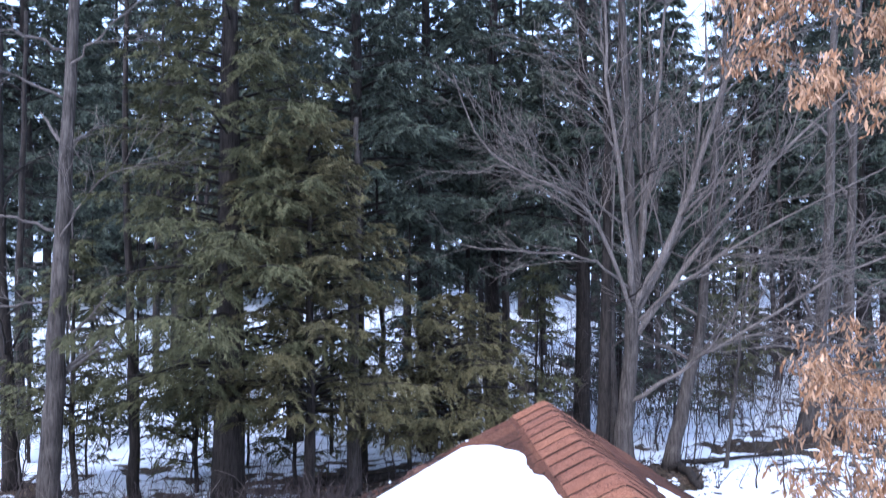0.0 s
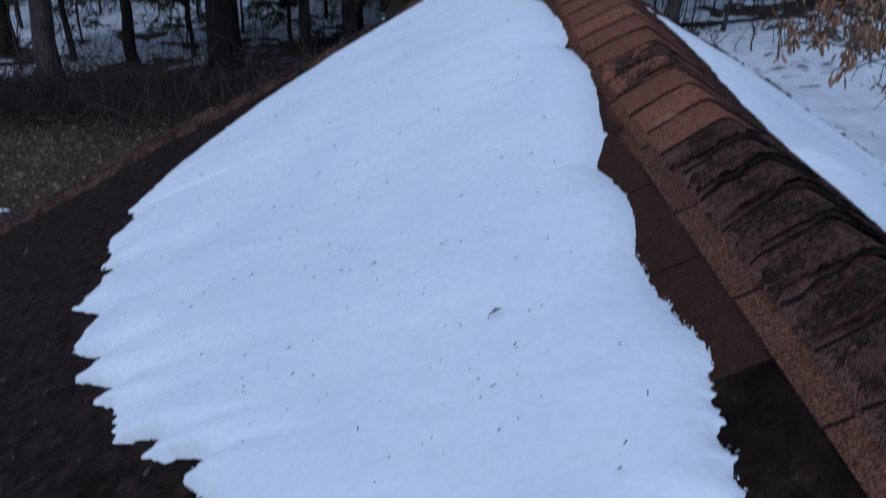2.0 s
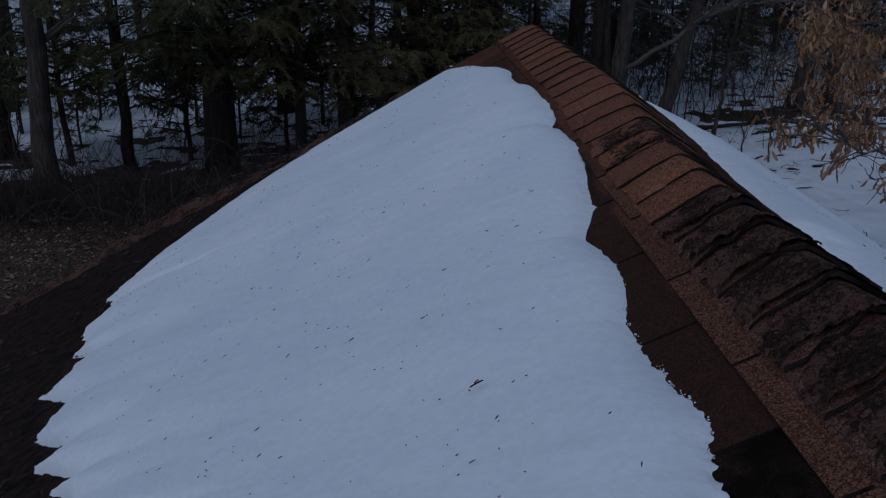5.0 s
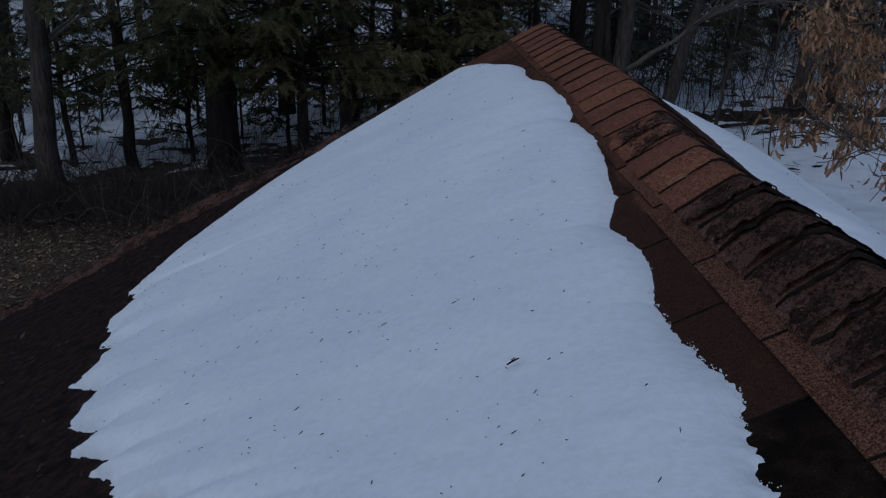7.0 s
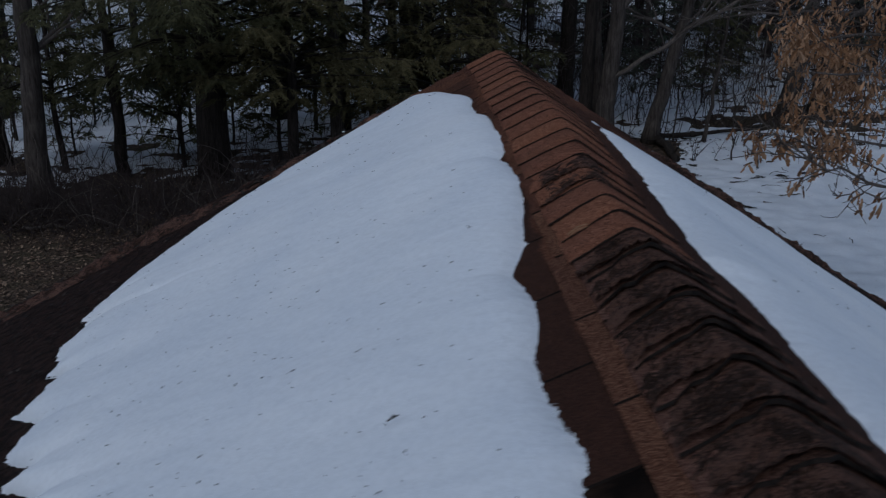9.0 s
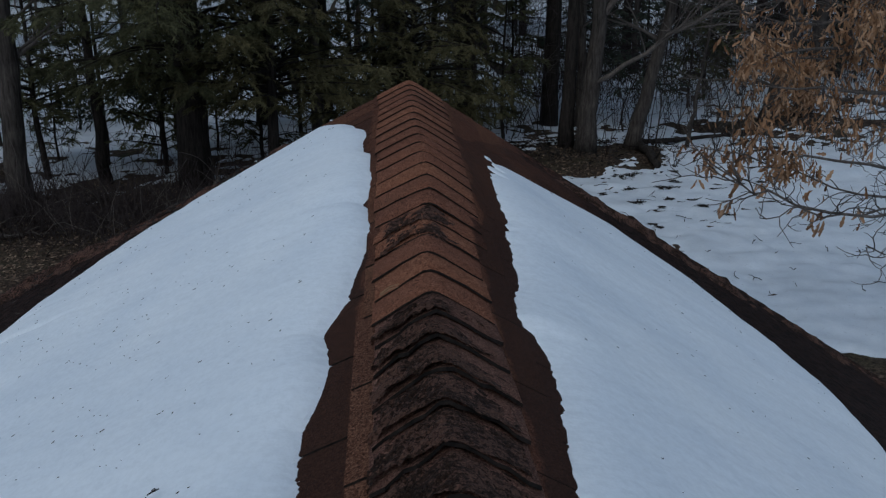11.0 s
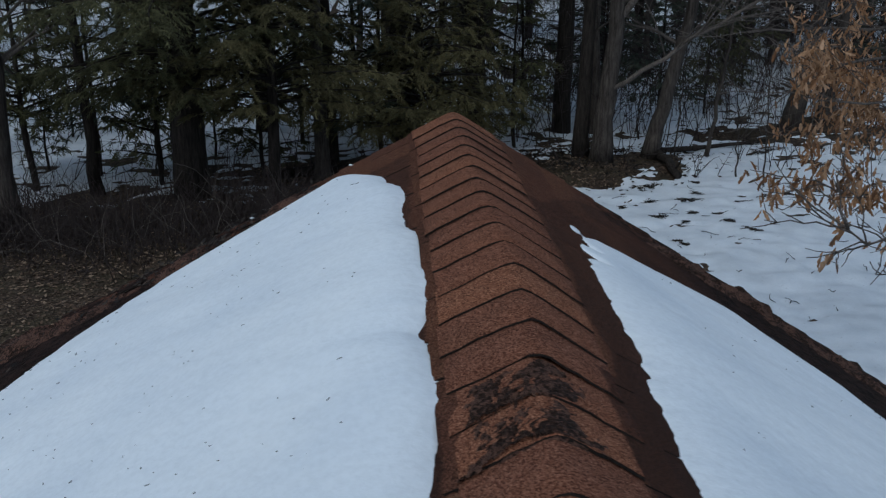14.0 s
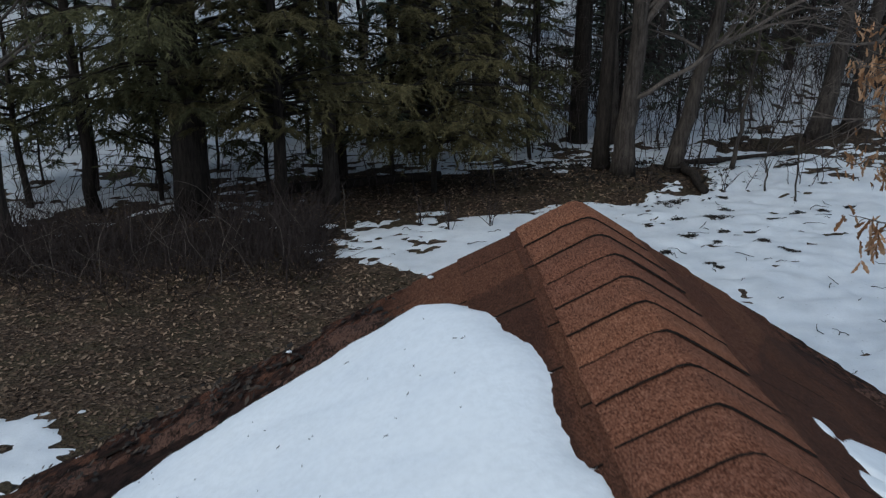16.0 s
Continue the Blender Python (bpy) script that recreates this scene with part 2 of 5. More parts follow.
def lichened_material():
    """Cap shingle under a black and grey-brown crust of lichen that leaves some granules bare."""
    m, nt, b = material("lichened_shingle", 0.95)
    pos = nt.nodes.new("ShaderNodeNewGeometry").outputs["Position"]
    vor = node(nt, "ShaderNodeTexVoronoi", Scale=380.0)
    nt.links.new(pos, vor.inputs["Vector"])
    grain = ramp(nt, vor.outputs["Color"], [(0.1, (0.055, 0.024, 0.017)), (0.5, (0.18, 0.082, 0.053)), (0.92, (0.33, 0.18, 0.122))])
    mp = nt.nodes.new("ShaderNodeMapping")
    mp.inputs["Scale"].default_value = (0.45, 1.5, 1.0)
    nt.links.new(pos, mp.inputs["Vector"])
    patchy = noise_of(nt, 36, 7, mp.outputs[0], 0.78)
    speck = noise_of(nt, 190, 4, pos, 0.7)
    dark = ramp(nt, calc(nt, "ADD", calc(nt, "MULTIPLY", patchy, 0.75), calc(nt, "MULTIPLY", speck, 0.25)), [(0.40, GREY(0.18)), (0.47, GREY(0.6)), (0.56, GREY(1.0))])
    crusted = blend(nt, 1.0, grain, dark, "MULTIPLY")
    xyz = nt.nodes.new("ShaderNodeSeparateXYZ")
    nt.links.new(pos, xyz.inputs[0])
    edge = calc(nt, "SUBTRACT", calc(nt, "SUBTRACT", RIDGE_X - 0.098, xyz.outputs[0]), calc(nt, "MULTIPLY", calc(nt, "SUBTRACT", noise_of(nt, 14, 5, pos, 0.7), 0.5), 0.10))
    bare = calc(nt, "MINIMUM", calc(nt, "MAXIMUM", calc(nt, "MULTIPLY", edge, 70.0), 0.0), 1.0)
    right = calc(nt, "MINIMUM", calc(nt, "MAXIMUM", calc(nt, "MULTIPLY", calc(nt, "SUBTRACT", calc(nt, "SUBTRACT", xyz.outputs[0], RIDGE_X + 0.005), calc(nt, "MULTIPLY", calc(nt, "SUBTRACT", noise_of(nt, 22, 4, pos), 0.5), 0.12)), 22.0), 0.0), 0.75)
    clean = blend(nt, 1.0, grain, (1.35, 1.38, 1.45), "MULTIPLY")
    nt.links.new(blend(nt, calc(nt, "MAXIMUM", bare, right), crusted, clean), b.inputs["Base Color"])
    bump(nt, b, calc(nt, "ADD", calc(nt, "MULTIPLY", patchy, 2.0), speck), 1.0, 0.016)
    return m


LICHENED = lichened_material()


def moss_material():
    """Black crust with curled flakes of pale grey-brown lichen on it."""
    m, nt, b = material("lichen", 1.0)
    pos = nt.nodes.new("ShaderNodeNewGeometry").outputs["Position"]
    n = node(nt, "ShaderNodeTexNoise", Scale=88.0, Detail=5.0, Roughness=0.72, Distortion=1.0)
    nt.links.new(pos, n.inputs["Vector"])
    base = ramp(nt, noise_of(nt, 210, 4, pos, 0.7), [(0.38, (0.008, 0.005, 0.0035)), (0.62, (0.05, 0.026, 0.016))])
    flake = ramp(nt, noise_of(nt, 330, 3, pos, 0.7), [(0.35, (0.075, 0.038, 0.027)), (0.65, (0.20, 0.106, 0.074))])
    drift = calc(nt, "ADD", n.outputs["Fac"], calc(nt, "MULTIPLY", calc(nt, "SUBTRACT", noise_of(nt, 13, 4, pos), 0.5), 0.55))
    nt.links.new(blend(nt, ramp(nt, drift, [(0.46, GREY(0)), (0.54, GREY(0.95))]), base, flake), b.inputs["Base Color"])
    bump(nt, b, calc(nt, "ADD", calc(nt, "MULTIPLY", n.outputs["Fac"], 1.5), noise_of(nt, 260, 4, pos)), 1.0, 0.007)
    return m


MOSS = moss_material()
# black asphalt of the cut edges, which also stands for the shadow under each lip
TAR, _nt, _b = material("cut_shingle_edge", 0.9)
_nt.links.new(ramp(_nt, noise_of(_nt, 90, 3), [(0.3, (0.010, 0.008, 0.007)), (0.7, (0.03, 0.022, 0.018))]), _b.inputs["Base Color"])


def snow_material(name, low, high, dulled):
    """Old granular snow: faint tone drift, fine pits, and if the last flag is set, grey patches that stand for tree
    shade and a scatter of needles and bark dust.
    """
    m, nt, b = material(name, 0.6)
    pos = nt.nodes.new("ShaderNodeNewGeometry").outputs["Position"]
    c = ramp(nt, noise_of(nt, 2.2, 4, pos), [(0.3, low), (0.7, high)])
    c = blend(nt, 0.3, c, ramp(nt, noise_of(nt, 55, 5, pos), [(0.35, GREY(0.8)), (0.6, GREY(1.0))]), "MULTIPLY")
    if dulled:
        c = blend(nt, ramp(nt, noise_of(nt, 0.9, 5, pos, 0.65), [(0.45, GREY(0)), (0.75, GREY(0.35))]), c, (0.36, 0.37, 0.38))
        c = blend(nt, ramp(nt, noise_of(nt, 13, 6, pos, 0.75), [(0.62, GREY(0)), (0.7, GREY(0.5))]), c, (0.16, 0.14, 0.12))
    nt.links.new(c, b.inputs["Base Color"])
    mp = nt.nodes.new("ShaderNodeMapping")
    mp.inputs["Scale"].default_value, mp.inputs["Rotation"].default_value = (0.35, 1.0, 1.0), (0, 0, radians(27))
    nt.links.new(pos, mp.inputs["Vector"])
    flute = noise_of(nt, 9, 3, mp.outputs[0])
    h = calc(nt, "ADD", calc(nt, "MULTIPLY", flute, 1.4), calc(nt, "ADD", noise_of(nt, 34, 4, pos), calc(nt, "MULTIPLY", noise_of(nt, 130, 3, pos), 0.5)))
    bump(nt, b, h, 0.16, 0.012)
    return m


SNOW = snow_material("snow", (0.79, 0.82, 0.86), (0.88, 0.895, 0.91), False)
# ground snow: lower tones than the roof's, the trees' shade put into its colour
SHADED_SNOW = snow_material("shade_toned_snow", (0.66, 0.69, 0.735), (0.79, 0.81, 0.84), True)


def ground_material():
    m, nt, b = material("leaf_litter_and_grass", 0.95)
    pos = nt.nodes.new("ShaderNodeNewGeometry").outputs["Position"]
    vor = node(nt, "ShaderNodeTexVoronoi", Scale=22.0)
    nt.links.new(pos, vor.inputs["Vector"])
    leaf = ramp(nt, vor.outputs["Color"], [(0.1, (0.022, 0.014, 0.010)), (0.45, (0.064, 0.041, 0.028)), (0.75, (0.118, 0.078, 0.054)), (0.97, (0.27, 0.195, 0.14))])
    grass = ramp(nt, noise_of(nt, 22, 6, pos), [(0.35, (0.027, 0.021, 0.012)), (0.65, (0.11, 0.086, 0.049))])
    c = blend(nt, ramp(nt, noise_of(nt, 1.1, 4, pos), [(0.42, GREY(0.15)), (0.62, GREY(0.8))]), leaf, grass)
    c = blend(nt, 0.8, c, ramp(nt, noise_of(nt, 0.45, 4, pos), [(0.35, GREY(0.55)), (0.65, GREY(1.0))]), "MULTIPLY")
    nt.links.new(c, b.inputs["Base Color"])
    bump(nt, b, vor.outputs["Distance"], 0.8, 0.05)
    return m


GROUND = ground_material()


def bark_material(name, dark, light, scale=9):
    m, nt, b = material(name, 0.95)
    pos = nt.nodes.new("ShaderNodeNewGeometry").outputs["Position"]
    mp = nt.nodes.new("ShaderNodeMapping")
    mp.inputs["Scale"].default_value = (1, 1, 0.16)
    nt.links.new(pos, mp.inputs["Vector"])
    n = noise_of(nt, scale * 2.2, 6, mp.outputs[0], 0.65)
    c = ramp(nt, n, [(0.33, dark), (0.66, light)])
    c = blend(nt, 0.7, c, ramp(nt, noise_of(nt, 1.7, 5, pos), [(0.35, GREY(0.55)), (0.65, GREY(1.1))]), "MULTIPLY")
    nt.links.new(c, b.inputs["Base Color"])
    bump(nt, b, n, 0.9, 0.03)
    return m


BARK_GREY = bark_material("grey_bark", (0.024, 0.019, 0.016), (0.100, 0.083, 0.070))
BARK_DARK = bark_material("dark_bark", (0.011, 0.0085, 0.007), (0.043, 0.034, 0.028))
TWIG = bark_material("twig_bark", (0.070, 0.057, 0.049), (0.20, 0.166, 0.142), 20)
BRUSH = bark_material("brush_stalk", (0.026, 0.020, 0.019), (0.092, 0.070, 0.064), 20)


def leaf_material(name, tones, rough_value=0.8):
    m, nt, b = material(name, rough_value)
    isl = nt.nodes.new("ShaderNodeNewGeometry").outputs["Random Per Island"]
    c = ramp(nt, isl, [(0.0, tones[0]), (0.5, tones[1]), (1.0, tones[2])])
    c = blend(nt, 0.75, c, ramp(nt, noise_of(nt, 1.3, 4), [(0.35, GREY(0.5)), (0.65, GREY(1.15))]), "MULTIPLY")
    nt.links.new(c, b.inputs["Base Color"])
    return m


HEMLOCK = leaf_material("hemlock_needles", [(0.056, 0.056, 0.025), (0.082, 0.079, 0.035), (0.112, 0.103, 0.048)])
HEMLOCK_OLIVE = leaf_material("olive_hemlock_needles", [(0.074, 0.065, 0.028), (0.102, 0.088, 0.038), (0.138, 0.115, 0.053)])
SPRUCE = leaf_material("dark_spruce_needles", [(0.026, 0.034, 0.025), (0.057, 0.067, 0.047), (0.096, 0.104, 0.071)])
OAK = leaf_material("dry_oak_leaf", [(0.17, 0.082, 0.038), (0.36, 0.198, 0.10), (0.55, 0.345, 0.205)])
LITTER = leaf_material("fallen_leaf", [(0.042, 0.026, 0.018), (0.13, 0.084, 0.055), (0.31, 0.22, 0.15)])
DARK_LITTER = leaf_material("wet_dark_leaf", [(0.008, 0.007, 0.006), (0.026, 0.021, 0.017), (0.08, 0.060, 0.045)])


STRAW, _nt, _b = material("dry_straw", 0.7)
_nt.links.new(ramp(_nt, noise_of(_nt, 60, 3), [(0.3, (0.22, 0.14, 0.07)), (0.7, (0.36, 0.25, 0.14))]), _b.inputs["Base Color"])


def single_leaf_material():
    m, nt, b = material("dry_oak_leaf_single", 0.8)
    c = ramp(nt, nt.nodes.new("ShaderNodeObjectInfo").outputs["Random"], [(0.0, (0.17, 0.082, 0.038)), (0.5, (0.36, 0.198, 0.10)), (1.0, (0.55, 0.345, 0.205))])
    c = blend(nt, 0.7, c, ramp(nt, noise_of(nt, 30, 4), [(0.35, GREY(0.55)), (0.65, GREY(1.1))]), "MULTIPLY")
    nt.links.new(c, b.inputs["Base Color"])
    return m


OAK_LEAF = single_leaf_material()
SIDING, _nt, _b = material("painted_siding", 0.7)
_nt.links.new(ramp(_nt, noise_of(_nt, 6, 4), [(0.3, (0.30, 0.25, 0.20)), (0.7, (0.38, 0.32, 0.26))]), _b.inputs["Base Color"])
WOODTRIM, _nt, _b = material("trim_board", 0.8)
_nt.links.new(ramp(_nt, noise_of(_nt, 12, 4), [(0.3, (0.07, 0.045, 0.035)), (0.7, (0.13, 0.085, 0.06))]), _b.inputs["Base Color"])


# ---- the ground, one sheet to the horizon, and the snow that lies on it ----
def patch(x, y, cx, cy, ax, ay):
    r = 1 - ((x - cx) / ax) ** 2 - ((y - cy) / ay) ** 2
    return np.clip(r * 1.6, 0, 1)


def ground_z(x, y):
    near = np.clip(1 - np.hypot(x - 0.7, y - 1) / 9, 0, 1)
    z = 0.10 * rough(x * 0.22, y * 0.22, 3) + 0.035 * rough(x * 1.1, y * 1.1, 8)
    z = z + 0.5 * np.clip((x - 8) / 14, 0, 1) * np.clip((y - 14) / 10, 0, 1)
    z = z + 0.14 * patch(x, y, 5.4, 22.8, 2.8, 1.8) + 0.18 * patch(x, y, -3.6, 20.4, 1.6, 1.2)
    z = z + 0.04 * field(x * 2.6, y * 3.4, 27) * (x > 3) + 3.0 * np.clip((y - 45) / 150, 0, 1) ** 1.2
    return z * (1 - near)


BASES = [(-3.6, 20.4), (-6.9, 19.1), (-8.8, 22.5), (-5.8, 21.3), (-1.0, 21.5), (5.45, 22.7), (6.75, 23.2), (11.5, 26.3), (12.7, 26.9), (2.3, 22.3)]


def bareness(x, y):
    b = 1.7 * patch(x, y, -5.2, 15.6, 6.6, 3.2) + 1.5 * patch(x, y, -1.0, 15.4, 3.2, 2.7) + 0.75 * patch(x, y, -1.9, 18.7, 2.4, 1.9) + 1.6 * patch(x, y, -2.0, 12.6, 2.1, 1.5) + 1.2 * patch(x, y, -4.4, 13.4, 1.4, 0.9) + 1.2 * patch(x, y, -8.2, 18.9, 8.0, 2.1) + 1.3 * patch(x, y, 0.2, 21.8, 5.6, 2.1)
    b = b + 0.24 * patch(x, y, 6.2, 19.0, 3.6, 4.6) + 0.8 * patch(x, y, 5.0, 22.1, 2.6, 1.4) * (0.9 + 1.3 * rough(x * 1.4, y * 2.4, 95, 3)) + 1.5 * patch(x, y, 6.7, 10.9, 0.9, 0.7) + 0.5 * patch(x, y, 11.8, 25.6, 3.4, 1.3)
    b = b + (0.36 * np.clip((60 - y) / 20, 0, 1) + 0.3 * np.clip((30 - y) / 4, 0, 1)) * np.clip(0.45 + (x + 4) / 5, 0.35, 1) * np.clip((y - 21.5) / 2, 0, 1) + 1.2 * patch(x, y, 0.7, 0.5, 4.6, 5.4)
    for bx, by in BASES:
        b = b + 0.9 * patch(x, y, bx, by - 0.2, 0.95, 0.75)
    return b


def snow_z(x, y):
    cover = 0.78 - bareness(x, y) + 0.45 * rough(x * 0.75, y * 1.1, 21, 4) + 0.5 * rough(x * 2.4, y * 4.8, 33, 2) + 0.55 * rough(x * 4.6, y * 7.5, 36, 2)
    cover = cover + patch(x, y, -0.6, 19.3, 3.0, 1.9) * (1.0 * rough(x * 2.0, y * 3.4, 47, 2) + 1.5 * rough(x * 5.0, y * 7.0, 48, 2) - 0.25)
    cover = cover + np.clip((0.6 - x) * 2, 0, 1) * patch(x, y, -6.5, 22.6, 9.5, 3.6) * (1.2 * rough(x * 1.3, y * 2.4, 45, 3) + 1.3 * rough(x * 4.4, y * 5.5, 46, 2) - 0.35)
    cover = cover + patch(x, y, -5.0, 11.8, 2.8, 1.8) * (2.0 * rough(x * 4.6, y * 6.0, 49, 2) - 0.28)
    return ground_z(x, y) + np.clip(cover, -0.4, 0.35) * 0.11


def axis(lo, hi, step, far):
    inner = np.arange(lo, hi, step)
    grow = np.cumsum(step * 1.22 ** np.arange(1, 60))
    grow = grow[grow < far]
    return np.concatenate([lo - grow[::-1], inner, inner[-1] + grow])


def sheet(name, xs, ys, fn, mat, keep=None):
    x, y = np.meshgrid(xs, ys, indexing="ij")
    z = fn(x, y)
    n, m = x.shape
    i, j = np.meshgrid(np.arange(n - 1), np.arange(m - 1), indexing="ij")
    q = np.stack([i * m + j, (i + 1) * m + j, (i + 1) * m + j + 1, i * m + j + 1], -1).reshape(-1, 4)
    if keep is not None:
        ok = keep(x, y).ravel()
        q = q[ok[q].any(1)]
    s = Sheaf()
    s.add(np.stack([x, y, z], -1), q)
    return part(name, s, mat)


ground = sheet("ground", axis(-16, 18, 0.25, 900), axis(4, 32, 0.25, 900), ground_z, GROUND)
tagged(ground, "brown leaf litter and dead grass on the forest floor", "ground", kind="structure")
snow = sheet("snow_cover", axis(-13, 15, 0.1, 900), axis(9.5, 27, 0.1, 900), snow_z, SHADED_SNOW, lambda x, y: snow_z(x, y) > ground_z(x, y) - 0.03)
tagged(snow, "thin melting snow cover with bare patches on the ground", "snow", kind="structure")

# ---- the house: walls, roof, shingles ----
house = new("house")
house.location = (RIDGE_X, 0.5, 0)
tagged(house, "small house with a red-brown shingled gable roof half under snow", "house")
HL, HR = math.hypot(1, SLOPE_L), math.hypot(1, SLOPE_R)


def sag(y, d=0.0):
    """The old ridge has sunk a hand's breadth along its near part."""
    t = np.clip((3.4 - np.asarray(y, float)) / 1.1, 0, 1)
    return -0.05 * t * t * (3 - 2 * t) * np.clip(1 - np.asarray(d, float) / 1.8, 0, 1)


def on_roof(side, y, d, lift=0.0):
    """A point of the roof: side -1 or 1, along the ridge, horizontal distance from it."""
    m, h = (SLOPE_L, HL) if side < 0 else (SLOPE_R, HR)
    return Vector((RIDGE_X + side * (d + lift * m / h), y, RIDGE_Z - m * d + lift / h + float(sag(y, d))))


def deck(side, eave):
    """The roof boards under the shingles, following the sag."""
    ys, ds = np.concatenate([[NEAR_Y], np.linspace(1.9, 3.7, 19), [GABLE_Y - 0.012]]), np.linspace(0, eave, 8)
    s = Sheaf()
    n, k = len(ys), len(ds)
    pts = np.array([[on_roof(side, y, d, lift)[:] for y in ys for d in ds] for lift in (-0.017, -0.05)])
    i, j = np.meshgrid(np.arange(n - 1), np.arange(k - 1), indexing="ij")
    q = np.stack([i * k + j, i * k + j + 1, (i + 1) * k + j + 1, (i + 1) * k + j], -1).reshape(-1, 4)
    rim = [a * k for a in range(n)] + [(n - 1) * k + a for a in range(1, k)] + [a * k + k - 1 for a in range(n - 2, -1, -1)] + list(range(k - 2, 0, -1))
    side_q = [(rim[a], rim[(a + 1) % len(rim)], rim[(a + 1) % len(rim)] + n * k, rim[a] + n * k) for a in range(len(rim))]
    s.add(pts.reshape(-1, 3), np.concatenate([q, q[:, ::-1] + n * k, np.array(side_q)]))
    return s


def local(ob, parent):
    """Keeps a part that was made in world places where it is."""
    ob.matrix_parent_inverse = Matrix.Translation(-parent.location)
    return ob


roofs = {}
for side, eave in ((-1, EAVE_L), (1, EAVE_R)):
    roofs[side] = local(part("roof", deck(side, eave), FIELD, house, smooth=False), house)
    # boards along the rake and the eave
    for y0, y1, d0, d1, nm in ((GABLE_Y - 0.05, GABLE_Y - 0.025, 0.02, eave - 0.01, "rake_board"), (NEAR_Y, GABLE_Y - 0.06, eave - 0.05, eave - 0.02, "eave_board")):
        c = [on_roof(side, y0, d0, -0.045), on_roof(side, y0, d1, -0.045), on_roof(side, y1, d1, -0.045), on_roof(side, y1, d0, -0.045)]
        if side > 0:
            c = c[::-1]
        local(part(nm, slab(c[::-1], 0.15, 0.004), WOODTRIM, house, "dark painted trim board", smooth=False), house)


def wall_plate(outline, thick, axis_name):
    bm = bmesh.new()
    a = [bm.verts.new(p) for p in outline]
    off = Vector((0, thick, 0)) if axis_name == "y" else Vector((thick, 0, 0))
    b = [bm.verts.new(Vector(p) + off) for p in outline]
    bm.faces.new(a)
    bm.faces.new(b[::-1])
    for i in range(len(a)):
        j = (i + 1) % len(a)
        bm.faces.new((a[j], a[i], b[i], b[j]))
    bmesh.ops.recalc_face_normals(bm, faces=bm.faces[:])
    return bm


WL, WR = RIDGE_X - EAVE_L + 0.35, RIDGE_X + EAVE_R - 0.35
ZL, ZR = RIDGE_Z - 0.1 - SLOPE_L * (EAVE_L - 0.35), RIDGE_Z - 0.1 - SLOPE_R * (EAVE_R - 0.35)
for y in (GABLE_Y - 0.45, NEAR_Y + 0.3):
    local(part("gable_wall", wall_plate([(WL, y, -0.2), (WR, y, -0.2), (WR, y, ZR), (RIDGE_X, y, RIDGE_Z - 0.1), (WL, y, ZL)], 0.15, "y"), SIDING, house, smooth=False), house)
for x, z in ((WL, ZL), (WR - 0.15, ZR)):
    y0, y1 = NEAR_Y + 0.452, GABLE_Y - 0.452
    local(part("side_wall", wall_plate([(x, y0, -0.2), (x, y1, -0.2), (x, y1, z), (x, y0, z)], 0.15, "x"), SIDING, house, smooth=False), house)

# ---- snow on the roof ----
# the lower edge of the left snow: slanting tongues and the notches between them, as (slanted distance along the eave, distance from the ridge)
TONGUES = [(-0.01, 0.42), (0.56, 0.66), (0.63, 0.67), (0.68, 0.72), (0.735, 0.82), (0.76, 0.92), (0.83, 1.01), (0.948, 1.13), (0.985, 1.08), (1.03, 1.232), (1.07, 1.19), (1.105, 1.345), (1.215, 1.34), (1.267, 1.45), (1.33, 1.385), (1.40, 1.545),
           (1.49, 1.475), (1.556, 1.61), (1.70, 1.62), (1.735, 1.57), (1.853, 1.725), (2.05, 1.66), (2.075, 1.585), (2.125, 1.71), (2.25, 1.69), (2.326, 1.76), (2.50, 1.69), (2.535, 1.45), (2.56, 1.68), (2.657, 1.73), (2.74, 1.70), (2.765, 1.62), (2.79, 1.68), (2.945, 1.63), (3.27, 1.42), (3.415, 1.33), (3.68, 1.08), (3.875, 0.87), (4.095, 0.55), (4.26, 0.3)]
UP_Y = [0.2, 0.8, 0.95, 1.12, 1.23, 1.42, 1.58, 1.7, 1.82, 2.0, 2.16, 2.3, 2.48, 2.6, 2.75, 2.83, 2.88, 2.97, 3.15, 3.39, 3.47, 3.54, 3.63, 3.71, 3.83, 3.95, 4.07, 4.2, 4.3, 4.42]
UP_D = [0.3, 0.29, 0.305, 0.285, 0.26, 0.28, 0.285, 0.255, 0.245, 0.27, 0.22, 0.205, 0.185, 0.166, 0.178, 0.188, 0.2, 0.172, 0.176, 0.186, 0.192, 0.206, 0.217, 0.214, 0.205, 0.215, 0.25, 0.276, 0.32, 0.42]
RU_Y, RU_D = [-3, 1.2, 1.5, 1.72, 1.9, 2.0, 2.06, 2.3, 2.41, 2.6, 2.87, 3.07, 3.3, 3.57, 3.8, 4.0], [0.2, 0.185, 0.21, 0.238, 0.245, 0.232, 0.182, 0.23, 0.24, 0.25, 0.268, 0.265, 0.268, 0.282, 0.335, 0.46]
RF_D, RF_Y = [0.2, 0.3, 0.36, 0.45, 0.58, 0.7, 0.89, 1.05, 1.2, 1.32, 1.42, 1.5, 1.6], [3.55, 3.7, 3.78, 3.83, 3.88, 3.94, 4.01, 3.95, 3.87, 3.74, 3.56, 3.3, 2.9]


